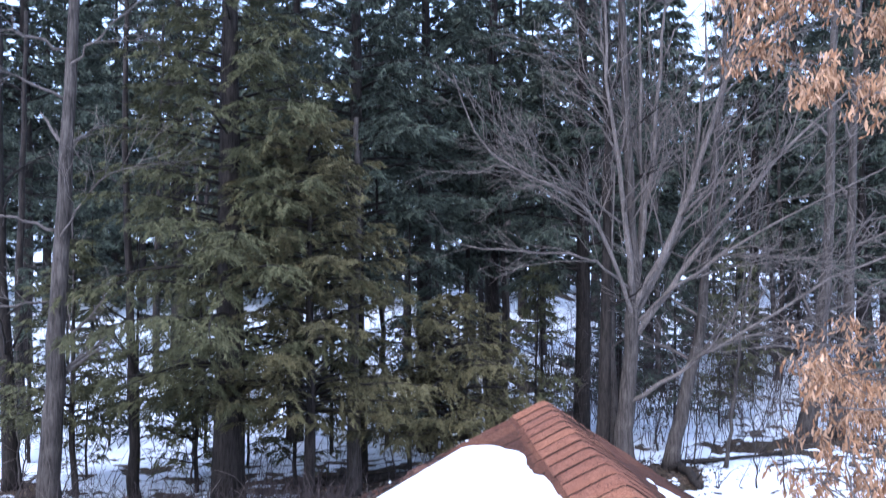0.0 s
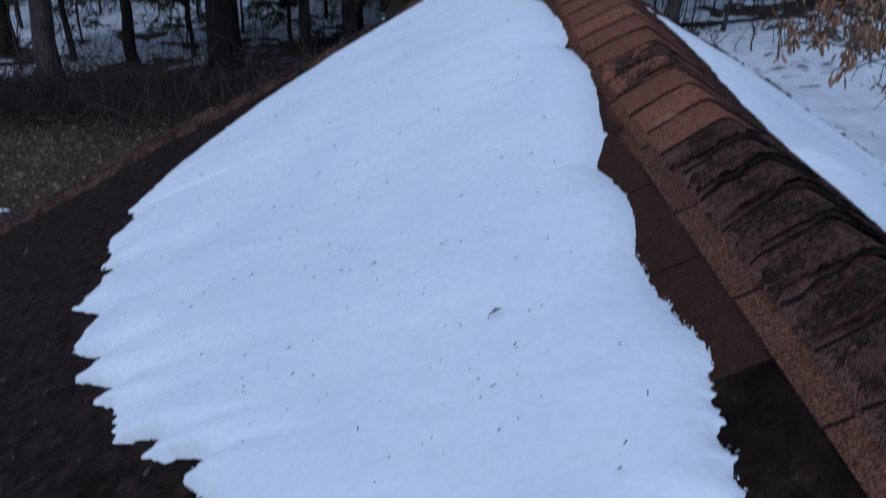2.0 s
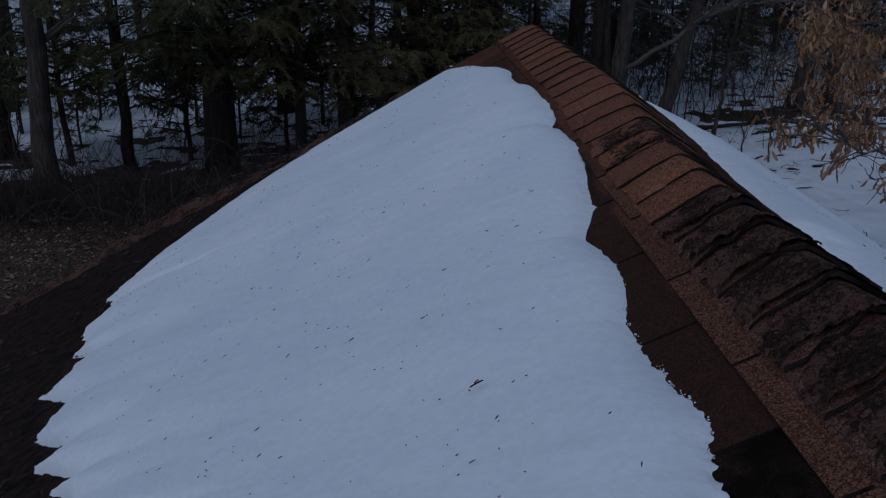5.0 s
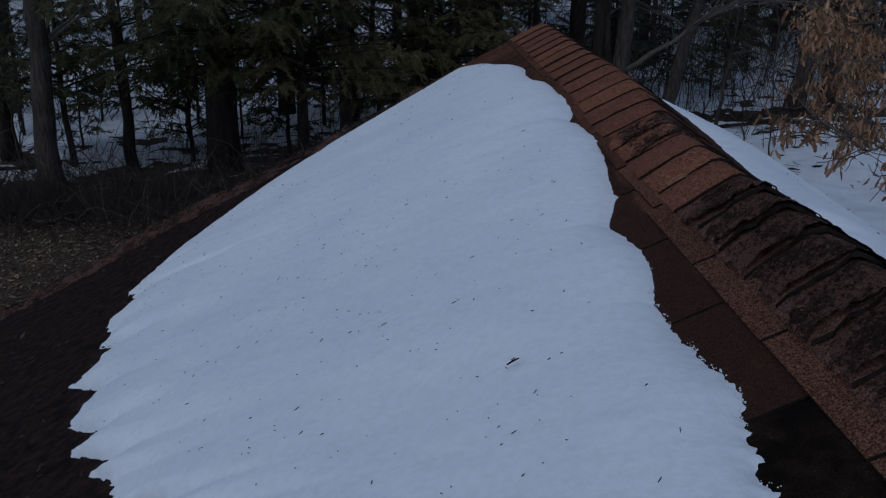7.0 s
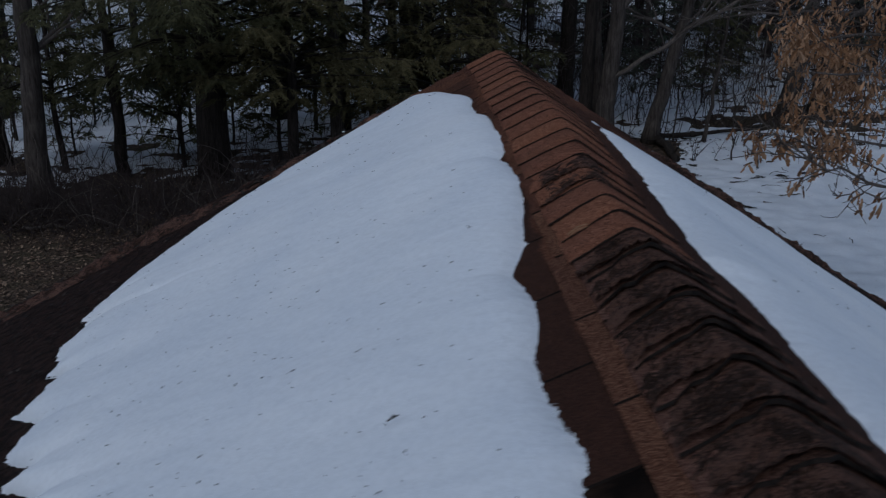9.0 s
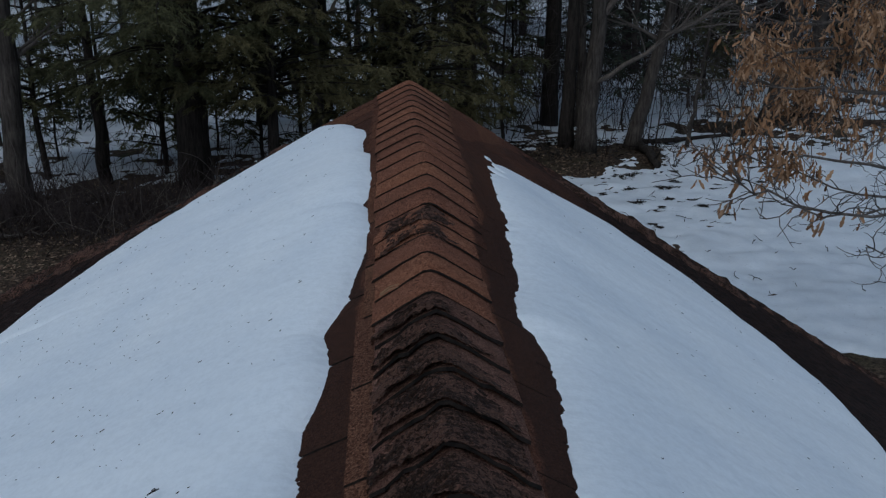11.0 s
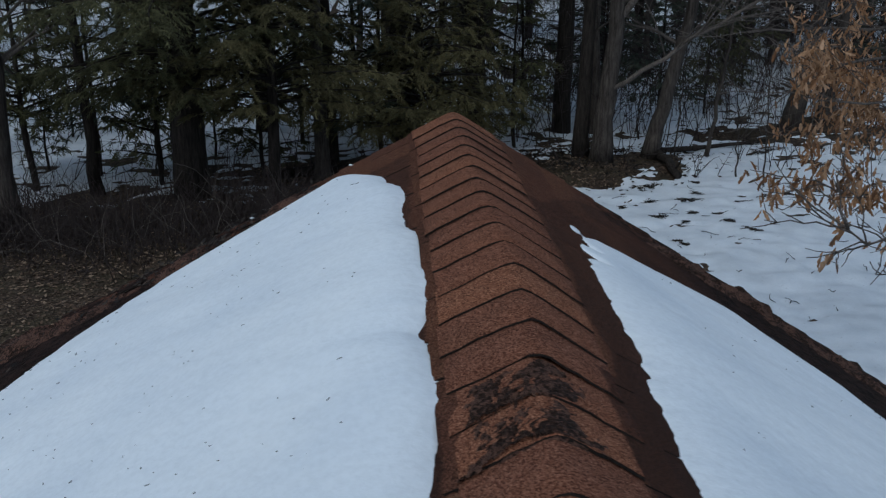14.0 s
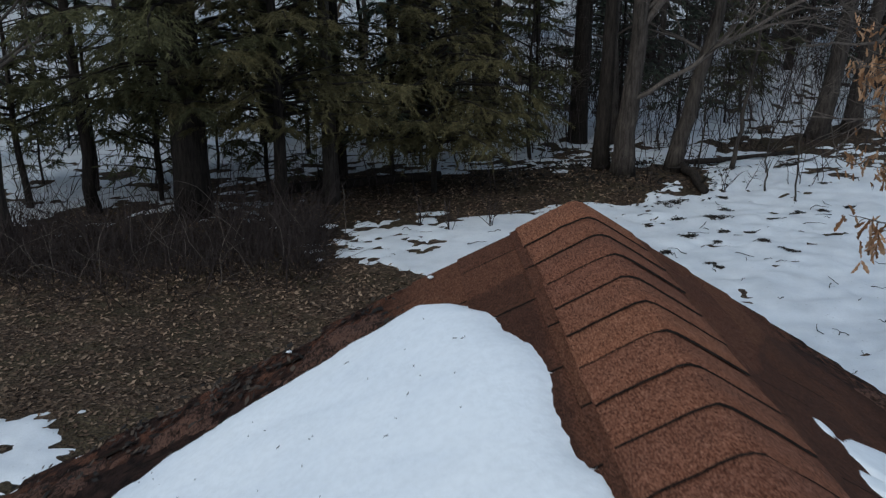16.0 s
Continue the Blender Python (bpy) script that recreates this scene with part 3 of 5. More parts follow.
def snow_left(y, d):
    u = y - 0.5 * d
    tu, td = np.array(TONGUES).T
    low = np.interp(u + 0.012 * field(u * 19, d * 9, 4), tu, td) + 0.012 * field(y * 5, d * 2, 9)
    frayed = np.exp(-np.maximum(low - d, 0) / 0.05)
    low = low - frayed * (0.024 * field(u * 33, d * 12, 7) + 0.016 * field(u * 85, d * 50, 8) + np.clip((1.7 - y) * 2.5, 0, 1) * (0.03 * np.abs(field(y * 46, d * 42, 31)) + 0.03 * field(y * 120, d * 110, 32)))
    up = np.interp(y, UP_Y, UP_D)
    crisp = np.exp(-np.maximum(d - up, 0) / 0.012)
    up = up + crisp * (0.004 * field(y * 11, d * 9, 2) + 0.0026 * field(y * 37, d * 31, 5) + 0.002 * field(y * 83, d * 71, 6) + np.clip((1.75 - y) * 1.3, 0, 1) * (0.006 * field(y * 45, d * 40, 34) + 0.009 * field(y * 130, d * 120, 35)))
    hole = 0.011 + 0.006 * field(y * 60, d * 60, 36) - np.hypot(y - 0.91, d - 0.325)
    return np.minimum(np.minimum(np.minimum(d - up, (low - d) * 0.55), 4.41 + 0.012 * field(d * 7, y, 12) - y), -hole)


def snow_right(y, d):
    up = np.interp(y, RU_Y, RU_D)
    for y0, deep in ((3.62, 0.07), (3.5, 0.055)):
        up = up + deep * np.clip(1 - np.abs(y - y0 + (d - up) * 0.5) / 0.026, 0, 1) * np.exp(-np.maximum(d - np.interp(y, RU_Y, RU_D) - 0.045, 0) / 0.008)
    crisp = np.exp(-np.maximum(d - up, 0) / 0.014)
    up = up + crisp * (0.009 * field(y * 11, d * 3, 14) + 0.008 * field(y * 31, d * 11, 15) + 0.004 * field(y * 77, d * 61, 17))
    far = np.interp(d, RF_D, RF_Y) + 0.02 * field(d * 6, y * 2, 16)
    crumb = 0.009 * (1 - ((y - 3.745) / 0.032) ** 2 - ((d - 0.297) / 0.015) ** 2)
    return np.maximum(np.minimum(np.minimum(d - up, far - y), 1.6 + 0.03 * field(y * 6, d, 19) - d), crumb)


def roof_snow(name, side, ys, ds, fn, depth):
    y, d = np.meshgrid(ys, ds, indexing="ij")
    f = fn(y, d)
    thick = depth * (1 - 0.6 * np.clip((y - 3.0) * 1.6, 0, 1) * (side > 0))
    h = np.where(f > 0, thick * (1 - np.exp(-np.maximum(f, 0) / 0.05)), f * 0.9)
    u, w = y - 0.5 * d, d + 0.5 * y
    h = h + np.clip(f * 6, 0, 1) * (0.010 * rough(y * 2.2, d * 2.2, 40) + 0.0034 * field(u * 7 + field(u * 2, w, 44), w * 2.2, 41) + 0.0016 * field(u * 19, w * 6, 42) + 0.001 * field(y * 34, d * 34, 43)) - 0.003
    m, hh = (SLOPE_L, HL) if side < 0 else (SLOPE_R, HR)
    v = np.stack([RIDGE_X + side * (d + h * m / hh), y, RIDGE_Z - m * d + h / hh + sag(y, d)], -1)
    n, k = y.shape
    i, j = np.meshgrid(np.arange(n - 1), np.arange(k - 1), indexing="ij")
    q = np.stack([i * k + j, i * k + j + 1, (i + 1) * k + j + 1, (i + 1) * k + j], -1).reshape(-1, 4)
    if side > 0:
        q = q[:, ::-1]
    q = q[(f.ravel()[q] > -0.02).any(1)]
    s = Sheaf()
    s.add(v, q)
    ob = part(name, s, SNOW)
    return tagged(ob, "smooth old snow with a melted ragged edge on the roof", "snow", kind="stuff")


roof_snow("roof_snow", -1, np.concatenate([np.arange(0.2, 0.79, 0.02), np.arange(0.8, 2.0, 0.0065), np.arange(2.0, 4.5, 0.01)]), np.concatenate([np.arange(0.1, 0.5, 0.007), np.arange(0.5, 1.85, 0.01)]), snow_left, 0.055)
roof_snow("roof_snow", 1, np.concatenate([np.arange(-2.5, 1.0, 0.06), np.arange(1.0, 4.3, 0.012)]), np.concatenate([np.arange(0.1, 0.6, 0.011), np.arange(0.6, 1.8, 0.02)]), snow_right, 0.04)


# ---- trees ----
GROUPS = {"forest_tree": "thin trunks in the woods", "sapling": "saplings in the snow", "spruce": "dark spruces of the woods", "young_hemlock": "young hemlocks of the understorey"}


def limb_path(rng, start, way, length, n, droop, wander):
    """A wandering polyline: start, first direction, length, sag per metre."""
    pts, p, w = [np.array(start, float)], np.array(start, float), unit(np.array(way, float))
    for _ in range(n - 1):
        w = unit(w + wander * rng.normal(size=3) + np.array([0, 0, -droop * length / n]))
        p = p + w * length / (n - 1)
        pts.append(p)
    return np.array(pts)


def conifer(name, label, seed, height, radius, low, count, needles, bark, girth, blade=(0.11, 0.035), per=14, bare_limbs=0, lean=(0, 0), twigs=9, thin=0.5, taper=0.75):
    """A conifer: tapered trunk, drooping limbs, and flat sprays of needles along side twigs."""
    rng = np.random.default_rng(seed)
    tree = new(name)
    zs = np.linspace(-0.3, height, 14)
    trunk = np.stack([lean[0] * zs / 10 + 0.04 * rng.normal(size=14).cumsum() * 0.4, lean[1] * zs / 10 + 0.04 * rng.normal(size=14).cumsum() * 0.4, zs], -1)
    trunk[0][:2] = trunk[1][:2] = 0
    rad = girth * np.clip(1 - zs / height, 0.03, 1) ** 0.8
    rad[0] *= 1.15
    s = Sheaf()
    s.tube(trunk, rad, 10)
    part("trunk", s, bark, tree)
    limbs, crown = Sheaf(), Sheaf()
    for k in range(bare_limbs):
        z = rng.uniform(1.2, low + 1.5)
        a = rng.uniform(0, 2 * np.pi)
        c = [np.interp(z, zs, trunk[:, i]) for i in (0, 1)]
        ln = rng.uniform(0.5, 1.7)
        p = limb_path(rng, (c[0], c[1], z), (np.cos(a), np.sin(a), 0.1), ln, 6, 0.25, 0.15)
        limbs.tube(p[::2], np.linspace(0.016, 0.005, 3), 3)
    for k in range(count):
        u = (k + rng.uniform()) / count
        z = low + (height - low) * u ** 1.35 * 0.985
        a = k * 2.399 + rng.normal() * 0.35
        if z < low + 2.8 and rng.uniform() < thin:
            continue
        prof = min(1.0, 0.55 + 2.2 * u) * (1 - u) ** taper + 0.04
        ln = radius * prof * rng.uniform(0.6, 1.2)
        c = [np.interp(z, zs, trunk[:, i]) for i in (0, 1)]
        n = 9
        p = limb_path(rng, (c[0], c[1], z), (np.cos(a), np.sin(a), 0.28), ln, n, 0.16, 0.06)
        limbs.tube(p[::2], np.linspace(0.012 + 0.012 * ln, 0.004, 5), 3)
        # side twigs
        m = max(8, int(twigs * ln))
        t = rng.uniform(0.16, 1.0, m)
        base = np.stack([np.interp(t, np.linspace(0, 1, n), p[:, i]) for i in range(3)], -1)
        along = unit(p[-1] - p[0])
        side = unit(np.cross(along, [0, 0, 1]))
        sg = np.where(rng.uniform(size=m) < 0.5, -1.0, 1.0)
        tw = unit(along[None] * rng.uniform(0.3, 1.0, m)[:, None] + side[None] * (sg * rng.uniform(0.5, 1.1, m))[:, None] + np.stack([0.15 * rng.normal(size=m), 0.15 * rng.normal(size=m), rng.uniform(-0.55, 0.05, m)], -1))
        tl = (0.26 + 0.30 * ln * (1.1 - t)) * rng.uniform(0.6, 1.2, m)
        # needle sprays
        f = rng.uniform(0.05, 1.0, (m, per))
        fb = base[:, None] + tw[:, None] * (f * tl[:, None])[..., None] - np.array([0, 0, 1.0]) * (0.28 * f ** 2 * tl[:, None])[..., None] + 0.012 * rng.normal(size=(m, per, 3))
        ss = unit(np.cross(tw, [0, 0, 1.0]))
        flip = np.where(rng.uniform(size=(m, per)) < 0.5, -1.0, 1.0)
        fw = unit(tw[:, None] * rng.uniform(0.4, 1.0, (m, per))[..., None] + ss[:, None] * (flip * rng.uniform(0.2, 0.9, (m, per)))[..., None] + np.stack([0.2 * rng.normal(size=(m, per)), 0.2 * rng.normal(size=(m, per)), rng.uniform(-0.8, 0.1, (m, per))], -1))
        fs = unit(np.cross(fw, unit(np.array([0, 0, 1.0]) + 0.5 * rng.normal(size=(m, per, 3)))))
        crown.needles(fb.reshape(-1, 3), fw.reshape(-1, 3), fs.reshape(-1, 3), blade[0] * rng.uniform(0.6, 1.3, m * per), blade[1] * rng.uniform(0.7, 1.3, m * per))
    tagged(part("branch_mass", limbs, bark, tree), kind="stuff")
    part("crown", crown, needles, tree, smooth=False)
    return tagged(tree, label, "tree", GROUPS.get(name, ""))


def twiggy(s, rng, pts, r0, level, spread=0.8, density=1.0, lift=0.12, crook=0.16, fine=None):
    """Adds a limb to s and its side twigs, two or three levels deep, to fine."""
    fine = s if fine is None else fine
    n = len(pts)
    s.tube(pts, np.linspace(r0, max(min(0.0055, r0 * 0.7), r0 * 0.22), n), 7 if r0 > 0.05 else 4 if r0 > 0.012 else 3)
    if level == 0:
        return
    length = np.linalg.norm(np.diff(pts, axis=0), axis=1).sum()
    for _ in range(max(2, int(length * density * (2.2 if level > 2 else 2.6 if level > 1 else 3.4)))):
        t = rng.uniform(0.22, 0.98)
        i = min(n - 2, int(t * (n - 1)))
        p = pts[i] + (pts[i + 1] - pts[i]) * (t * (n - 1) - i)
        w = unit(pts[i + 1] - pts[i])
        o = unit(np.cross(w, rng.normal(size=3)))
        ln = length * rng.uniform(0.25, 0.55) * (1.15 - 0.6 * t)
        q = limb_path(rng, p, w + o * spread * rng.uniform(0.6, 1.2) + np.array([0, 0, lift]), ln, 6 if level > 1 else 5, -0.03, crook)
        q[1:] += 0.014 * ln * rng.normal(size=(len(q) - 1, 3))
        twiggy(fine, rng, q, max(min(0.0075, r0 * 0.7), r0 * (1 - 0.7 * t) * rng.uniform(0.3, 0.5)), level - 1, spread, density, lift, crook)


def curve_through(points, n=14):
    """A smooth polyline through a few points."""
    p = np.array(points, float)
    k = np.linspace(0, 1, len(p))
    t = np.linspace(0, 1, n)
    q = np.stack([np.interp(t, k, p[:, i]) for i in range(3)], -1)
    for _ in range(2):
        q[1:-1] = (q[:-2] + 2 * q[1:-1] + q[2:]) / 4
    return q


def bare_tree(name, label, seed, at, trunk, r0, limbs, bark=BARK_GREY, level=2, density=1.0, crown_limbs=0, lift=0.12):
    """A leafless tree: a trunk through a few points, named limbs through points, and further limbs at random. Points relative to the foot."""
    rng = np.random.default_rng(seed)
    tree = new(name)
    tree.location = (at[0], at[1], float(ground_z(np.array(at[0]), np.array(at[1]))) - 0.05)
    path = curve_through(trunk, 16)
    path[1:, :2] += 0.02 * rng.normal(size=(15, 2))
    s = Sheaf()
    rad = np.linspace(r0, r0 * 0.3, 16)
    rad[0] *= 1.25
    rad[1] *= 1.06
    s.tube(path, rad, 12)
    part("trunk", s, bark, tree)
    wood = TWIG if bark is BARK_GREY else bark
    fine = Sheaf()
    for pts, r in limbs:
        q = curve_through(pts, 14)
        q[1:] += 0.03 * rng.normal(size=(13, 3))
        s = Sheaf()
        twiggy(s, rng, q, r, level, 0.8, density, lift, fine=fine)
        part("limb", s, wood, tree)
    for _ in range(crown_limbs):
        t = rng.uniform(0.35, 1.0)
        i = int(t * 14.9)
        a = rng.uniform(0, 2 * np.pi)
        q = limb_path(rng, path[i], (np.cos(a), np.sin(a), rng.uniform(0.2, 1.2)), rng.uniform(1.2, 3.2) * (1.3 - t), 8, -0.03, 0.12)
        s = Sheaf()
        twiggy(s, rng, q, r0 * 0.22, level, 0.8, density, lift, fine=fine)
        part("limb", s, wood, tree)
    if fine.n:
        tagged(part("twig_mass", fine, wood, tree), kind="stuff")
    return tagged(tree, label, "tree", GROUPS.get(name, ""))


def stand(ob, x, y, turn=0.0, size=1.0, sink=0.05):
    ob.matrix_basis = pose(x, y, float(ground_z(np.array(x), np.array(y))) - sink, 0, 0, turn) @ Matrix.Scale(size, 4)
    return ob


def again(ob, x, y, turn, size):
    return copy_thing(ob, pose(x, y, float(ground_z(np.array(x), np.array(y))) - 0.05, 0, 0, turn) @ Matrix.Scale(size / ob.scale[0], 4))


# hemlocks at the edge of the yard
stand(conifer("hemlock", "tall hemlock with a thick trunk and drooping olive-green boughs", 11, 17.0, 3.9, 2.2, 225, HEMLOCK, BARK_DARK, 0.36, (0.125, 0.022), 52, 14), -3.6, 20.4)
stand(conifer("hemlock", "bushy young hemlock with brownish olive drooping sprays", 12, 8.7, 2.75, 1.9, 180, HEMLOCK_OLIVE, BARK_DARK, 0.14, (0.115, 0.021), 54, 6, taper=0.42), -1.9, 20.3)
stand(conifer("hemlock", "small bushy hemlock beside the house gable", 13, 4.6, 3.1, 1.1, 112, HEMLOCK_OLIVE, BARK_DARK, 0.07, (0.10, 0.02), 46, 0, thin=0.15, taper=0.55), 1.2, 22.2)
stand(conifer("hemlock", "slender hemlock with low hanging green boughs", 14, 6.0, 2.2, 1.6, 70, HEMLOCK, BARK_DARK, 0.08, (0.14, 0.032), 22, 8, thin=0.3), -7.2, 21.6)
near_dark = conifer("spruce", "dark hemlock spruce standing in the shade of the woods", 15, 19.0, 4.2, 5.2, 140, SPRUCE, BARK_DARK, 0.26, (0.17, 0.036), 36, 60, twigs=7)
stand(near_dark, -1.0, 23.8)
dark = conifer("spruce", "dark spruce standing in the shade of the woods", 25, 20.0, 4.2, 4.6, 130, SPRUCE, BARK_DARK, 0.24, (0.26, 0.058), 18, 60, twigs=7)
stand(dark, -3.0, 28.0)
distant = conifer("spruce", "distant dark spruce in the woods", 17, 21.0, 4.6, 4.6, 85, SPRUCE, BARK_DARK, 0.24, (0.5, 0.13), 12, 24, twigs=5)
stand(distant, -24.0, 70.0, 0, 1.3)
distant2 = conifer("spruce", "distant dark spruce with boughs down to the snow", 20, 18.0, 4.2, 0.7, 90, SPRUCE, BARK_DARK, 0.24, (0.5, 0.13), 12, 0, twigs=5)
stand(distant2, -14.0, 92.0, 0, 1.7)

# young trees of the understorey
young = conifer("young_hemlock", "thin young hemlock in the shaded undergrowth", 18, 4.6, 1.5, 0.5, 34, HEMLOCK, BARK_DARK, 0.045, (0.15, 0.036), 18, 4, twigs=8)
stand(young, -4.9, 23.4)
young2 = conifer("young_hemlock", "thin young hemlock in the shaded undergrowth", 19, 6.2, 1.7, 0.8, 36, SPRUCE, BARK_DARK, 0.05, (0.18, 0.042), 16, 8, twigs=7)
stand(young2, 1.0, 24.6)
rng = np.random.default_rng(5)
SPOTS = [(-17.0, 44.0, 0, 1.5), (-10.5, 46.0, 1, 1.5), (5.2, 26.6, 0, 0.95), (0.8, 26.2, 0, 1.0), (2.9, 28.5, 1, 1.05), (16.5, 33.0, 1, 0.9), (-21.0, 45.0, 1, 1.5)]
for x, y, k, size in SPOTS:
    again((near_dark, dark)[k], x, y, rng.uniform(0, 360), size)
for k in range(20):
    x, y = -46 + 92 * ((k * 0.618) % 1) + rng.normal(), rng.uniform(64, 84)
    again(distant, x, y, rng.uniform(0, 360), rng.uniform(1.15, 1.6))
for k in range(22):
    x, y = -62 + 124 * ((k * 0.618 + 0.3) % 1) + rng.normal(), rng.uniform(86, 104)
    again(distant2, x, y, rng.uniform(0, 360), rng.uniform(1.6, 2.0))
for k in range(9):
    x, y = 1 + 30 * ((k * 0.618) % 1) + rng.normal(), rng.uniform(38, 54)
    again(distant, x, y, rng.uniform(0, 360), rng.uniform(0.75, 1.1))
for k in range(10):
    x, y = 2 + 26 * ((k * 0.618 + 0.4) % 1) + rng.normal(), rng.uniform(36, 50)
    again(distant2, x, y, rng.uniform(0, 360), rng.uniform(0.3, 0.5))
for k in range(7):
    x, y = -22 + 52 * ((k * 0.618 + 0.1) % 1) + rng.normal(), rng.uniform(46, 60)
    again(distant2, x, y, rng.uniform(0, 360), rng.uniform(0.3, 0.5))

UNDER = [(-2.4, 22.6), (0.3, 23.0), (3.7, 25.0), (8.0, 27.0), (9.8, 28.5), (-12.4, 24.2), (4.4, 28.4), (6.8, 28.6), (10.8, 30.0), (14.0, 29.5), (-1.2, 29.0), (2.0, 30.5), (12.6, 33.0), (16.5, 31.5), (-3.9, 24.9), (7.6, 32.5), (-9.6, 28.6), (18.5, 34.0), (-13.5, 28.0)]
for k, (x, y) in enumerate(UNDER[:16] + [(-7.6, 23.6), (-6.2, 22.9), (-4.6, 22.0), (-9.6, 25.2), (-8.2, 27.4), (-5.3, 26.4), (-3.2, 27.6), (-11.0, 29.0), (-6.8, 30.5), (-1.8, 26.0)]):
    again((young, young2)[k % 2], x, y, rng.uniform(0, 360), rng.uniform(0.7, 1.25))

# bare trees
bare_tree("maple", "many-stemmed bare grey maple at the edge of the woods", 21, (5.45, 22.7), [(0, 0, 0), (0.08, 0, 1.5), (0.22, 0, 3), (0.25, 0, 5), (0.12, 0, 8), (-0.1, 0, 13)], 0.25, [
    ([(0.3, 0, 3.6), (-0.3, -0.5, 5.0), (-1.0, -0.8, 6.6), (-2.2, -1, 7.0), (-3.6, -1.2, 7.6), (-4.2, -1.3, 9.4)], 0.06),
    ([(0.3, 0, 4.3), (-0.6, -0.7, 5.0), (-1.6, -1, 5.4), (-3.0, -1.2, 5.3), (-4.4, -1.4, 5.6)], 0.042),
    ([(0.2, 0, 3.9), (0.9, -0.3, 5.2), (1.7, -0.5, 7.2), (2.4, -0.6, 9.8), (3.4, -0.7, 12.5)], 0.11),
    ([(0.2, 0, 4.6), (0.6, 0.2, 6.0), (0.9, 0.3, 8.5), (1.2, 0.3, 12.5)], 0.10),
    ([(0.2, 0, 3.2), (1.0, -0.2, 4.4), (2.4, -0.4, 6.2), (3.9, -0.6, 7.9), (5.6, -0.8, 9.6)], 0.085),
    ([(0.2, -0.1, 4.2), (0.0, -0.2, 6.5), (-0.4, -0.3, 9.0), (-0.6, -0.3, 13.0)], 0.09),
    ([(0.1, -0.1, 1.7), (1.0, -0.5, 2.3), (2.2, -0.9, 3.3), (3.8, -1.2, 4.3), (5.6, -1.5, 5.2), (7.4, -1.8, 5.9)], 0.06),
    ([(0.3, 0, 3.8), (1.4, 0.3, 5.6), (2.0, 0.4, 8.0), (2.2, 0.4, 11.5)], 0.085),
    ([(0.22, 0.1, 3.4), (0.5, 0.3, 5.0), (0.55, 0.3, 8.0), (0.4, 0.3, 12.5)], 0.09),
    ([(0.2, 0, 3.5), (1.2, -0.4, 4.6), (2.8, -0.9, 5.7), (4.4, -1.2, 6.6), (6.0, -1.5, 7.4)], 0.05),
], level=3, density=1.0)
bare_tree("tree_trunk", "leaning bare grey tree behind the maple", 22, (6.75, 23.2), [(0, 0, 0), (0.3, 0, 1.6), (0.75, 0, 3.4), (1.0, 0, 6), (1.4, 0, 11)], 0.2, [], crown_limbs=7, level=2, density=0.7)
bare_tree("tree_trunk", "straight bare grey-brown tree on the snow", 23, (11.5, 26.3), [(0, 0, 0), (0.35, 0, 2.2), (0.7, 0, 5), (0.9, 0, 14)], 0.27, [], crown_limbs=8, level=2, density=0.7)
bare_tree("tree_trunk", "straight bare grey-brown tree on the snow", 24, (12.7, 26.9), [(0, 0, 0), (0.2, 0, 2.2), (0.45, 0, 5), (0.7, 0, 14)], 0.25, [], crown_limbs=8, level=2, density=0.7)
bare_tree("tree_trunk", "tall bare grey tree with spreading lower branches", 25, (-6.9, 19.1), [(0, 0, 0), (0.05, 0, 2), (0.2, 0, 5), (0.45, 0, 9), (0.6, 0, 13)], 0.25, [
    ([(0.1, 0, 4.6), (-0.8, -0.8, 4.5), (-2.2, -1.4, 5.4)], 0.028),
    ([(0.15, 0, 5.6), (1.0, -0.5, 6.9), (2.6, -0.9, 7.5)], 0.028),
    ([(0.15, 0, 6.0), (-0.9, -0.6, 6.4), (-2.6, -1.0, 6.8)], 0.033),
    ([(0.4, 0, 9.6), (-0.8, -0.6, 9.9), (-2.4, -1.2, 10.0)], 0.033),
    ([(0.4, 0, 9.2), (1.4, -0.6, 10.0), (2.8, -1.0, 10.8)], 0.033),
    ([(0.3, 0, 8.6), (-0.8, -0.9, 9.2), (-2.0, -1.6, 10.4)], 0.03)], crown_limbs=6, level=3, density=1.5)
bare_tree("tree_trunk", "straight dark trunk at the edge of the woods", 29, (-8.9, 22.4), [(0, 0, 0), (-0.15, 0, 3), (-0.35, 0, 8), (-0.4, 0, 14)], 0.2, [], BARK_DARK, crown_limbs=14, level=1, density=0.7)
bare_tree("tree_trunk", "slim dark trunk among the hemlocks", 26, (-5.8, 21.3), [(0, 0, 0), (-0.1, 0, 3), (-0.2, 0, 8), (-0.2, 0, 13)], 0.13, [], BARK_DARK, crown_limbs=14, level=1, density=0.6)
bare_tree("tree_trunk", "pale dead stem beside the hemlock", 27, (-1.0, 21.5), [(0, 0, 0), (0.0, 0, 3), (0.1, 0, 6), (0.1, 0, 8.6)], 0.17, [], BARK_GREY, crown_limbs=3, level=1, density=0.5)
bare_tree("tree_trunk", "thick dark trunk beside the maple", 28, (5.05, 23.1), [(0, 0, 0), (0.05, 0, 3), (0.1, 0, 8), (0.0, 0, 14)], 0.19, [], BARK_DARK, crown_limbs=10, level=1, density=0.6)
for k in range(46):
    x, y = rng.uniform(-22, 26), rng.uniform(24.5, 48)
    h = rng.uniform(9, 16)
    bare_tree("forest_tree", "thin dark tree trunk in the woods", 100 + k, (x, y), [(0, 0, 0), (0.1 * rng.normal(), 0, h * 0.3), (0.3 * rng.normal(), 0, h)], rng.uniform(0.06, 0.2), [], BARK_DARK if k % 3 else BARK_GREY, crown_limbs=7, level=1, density=0.7)
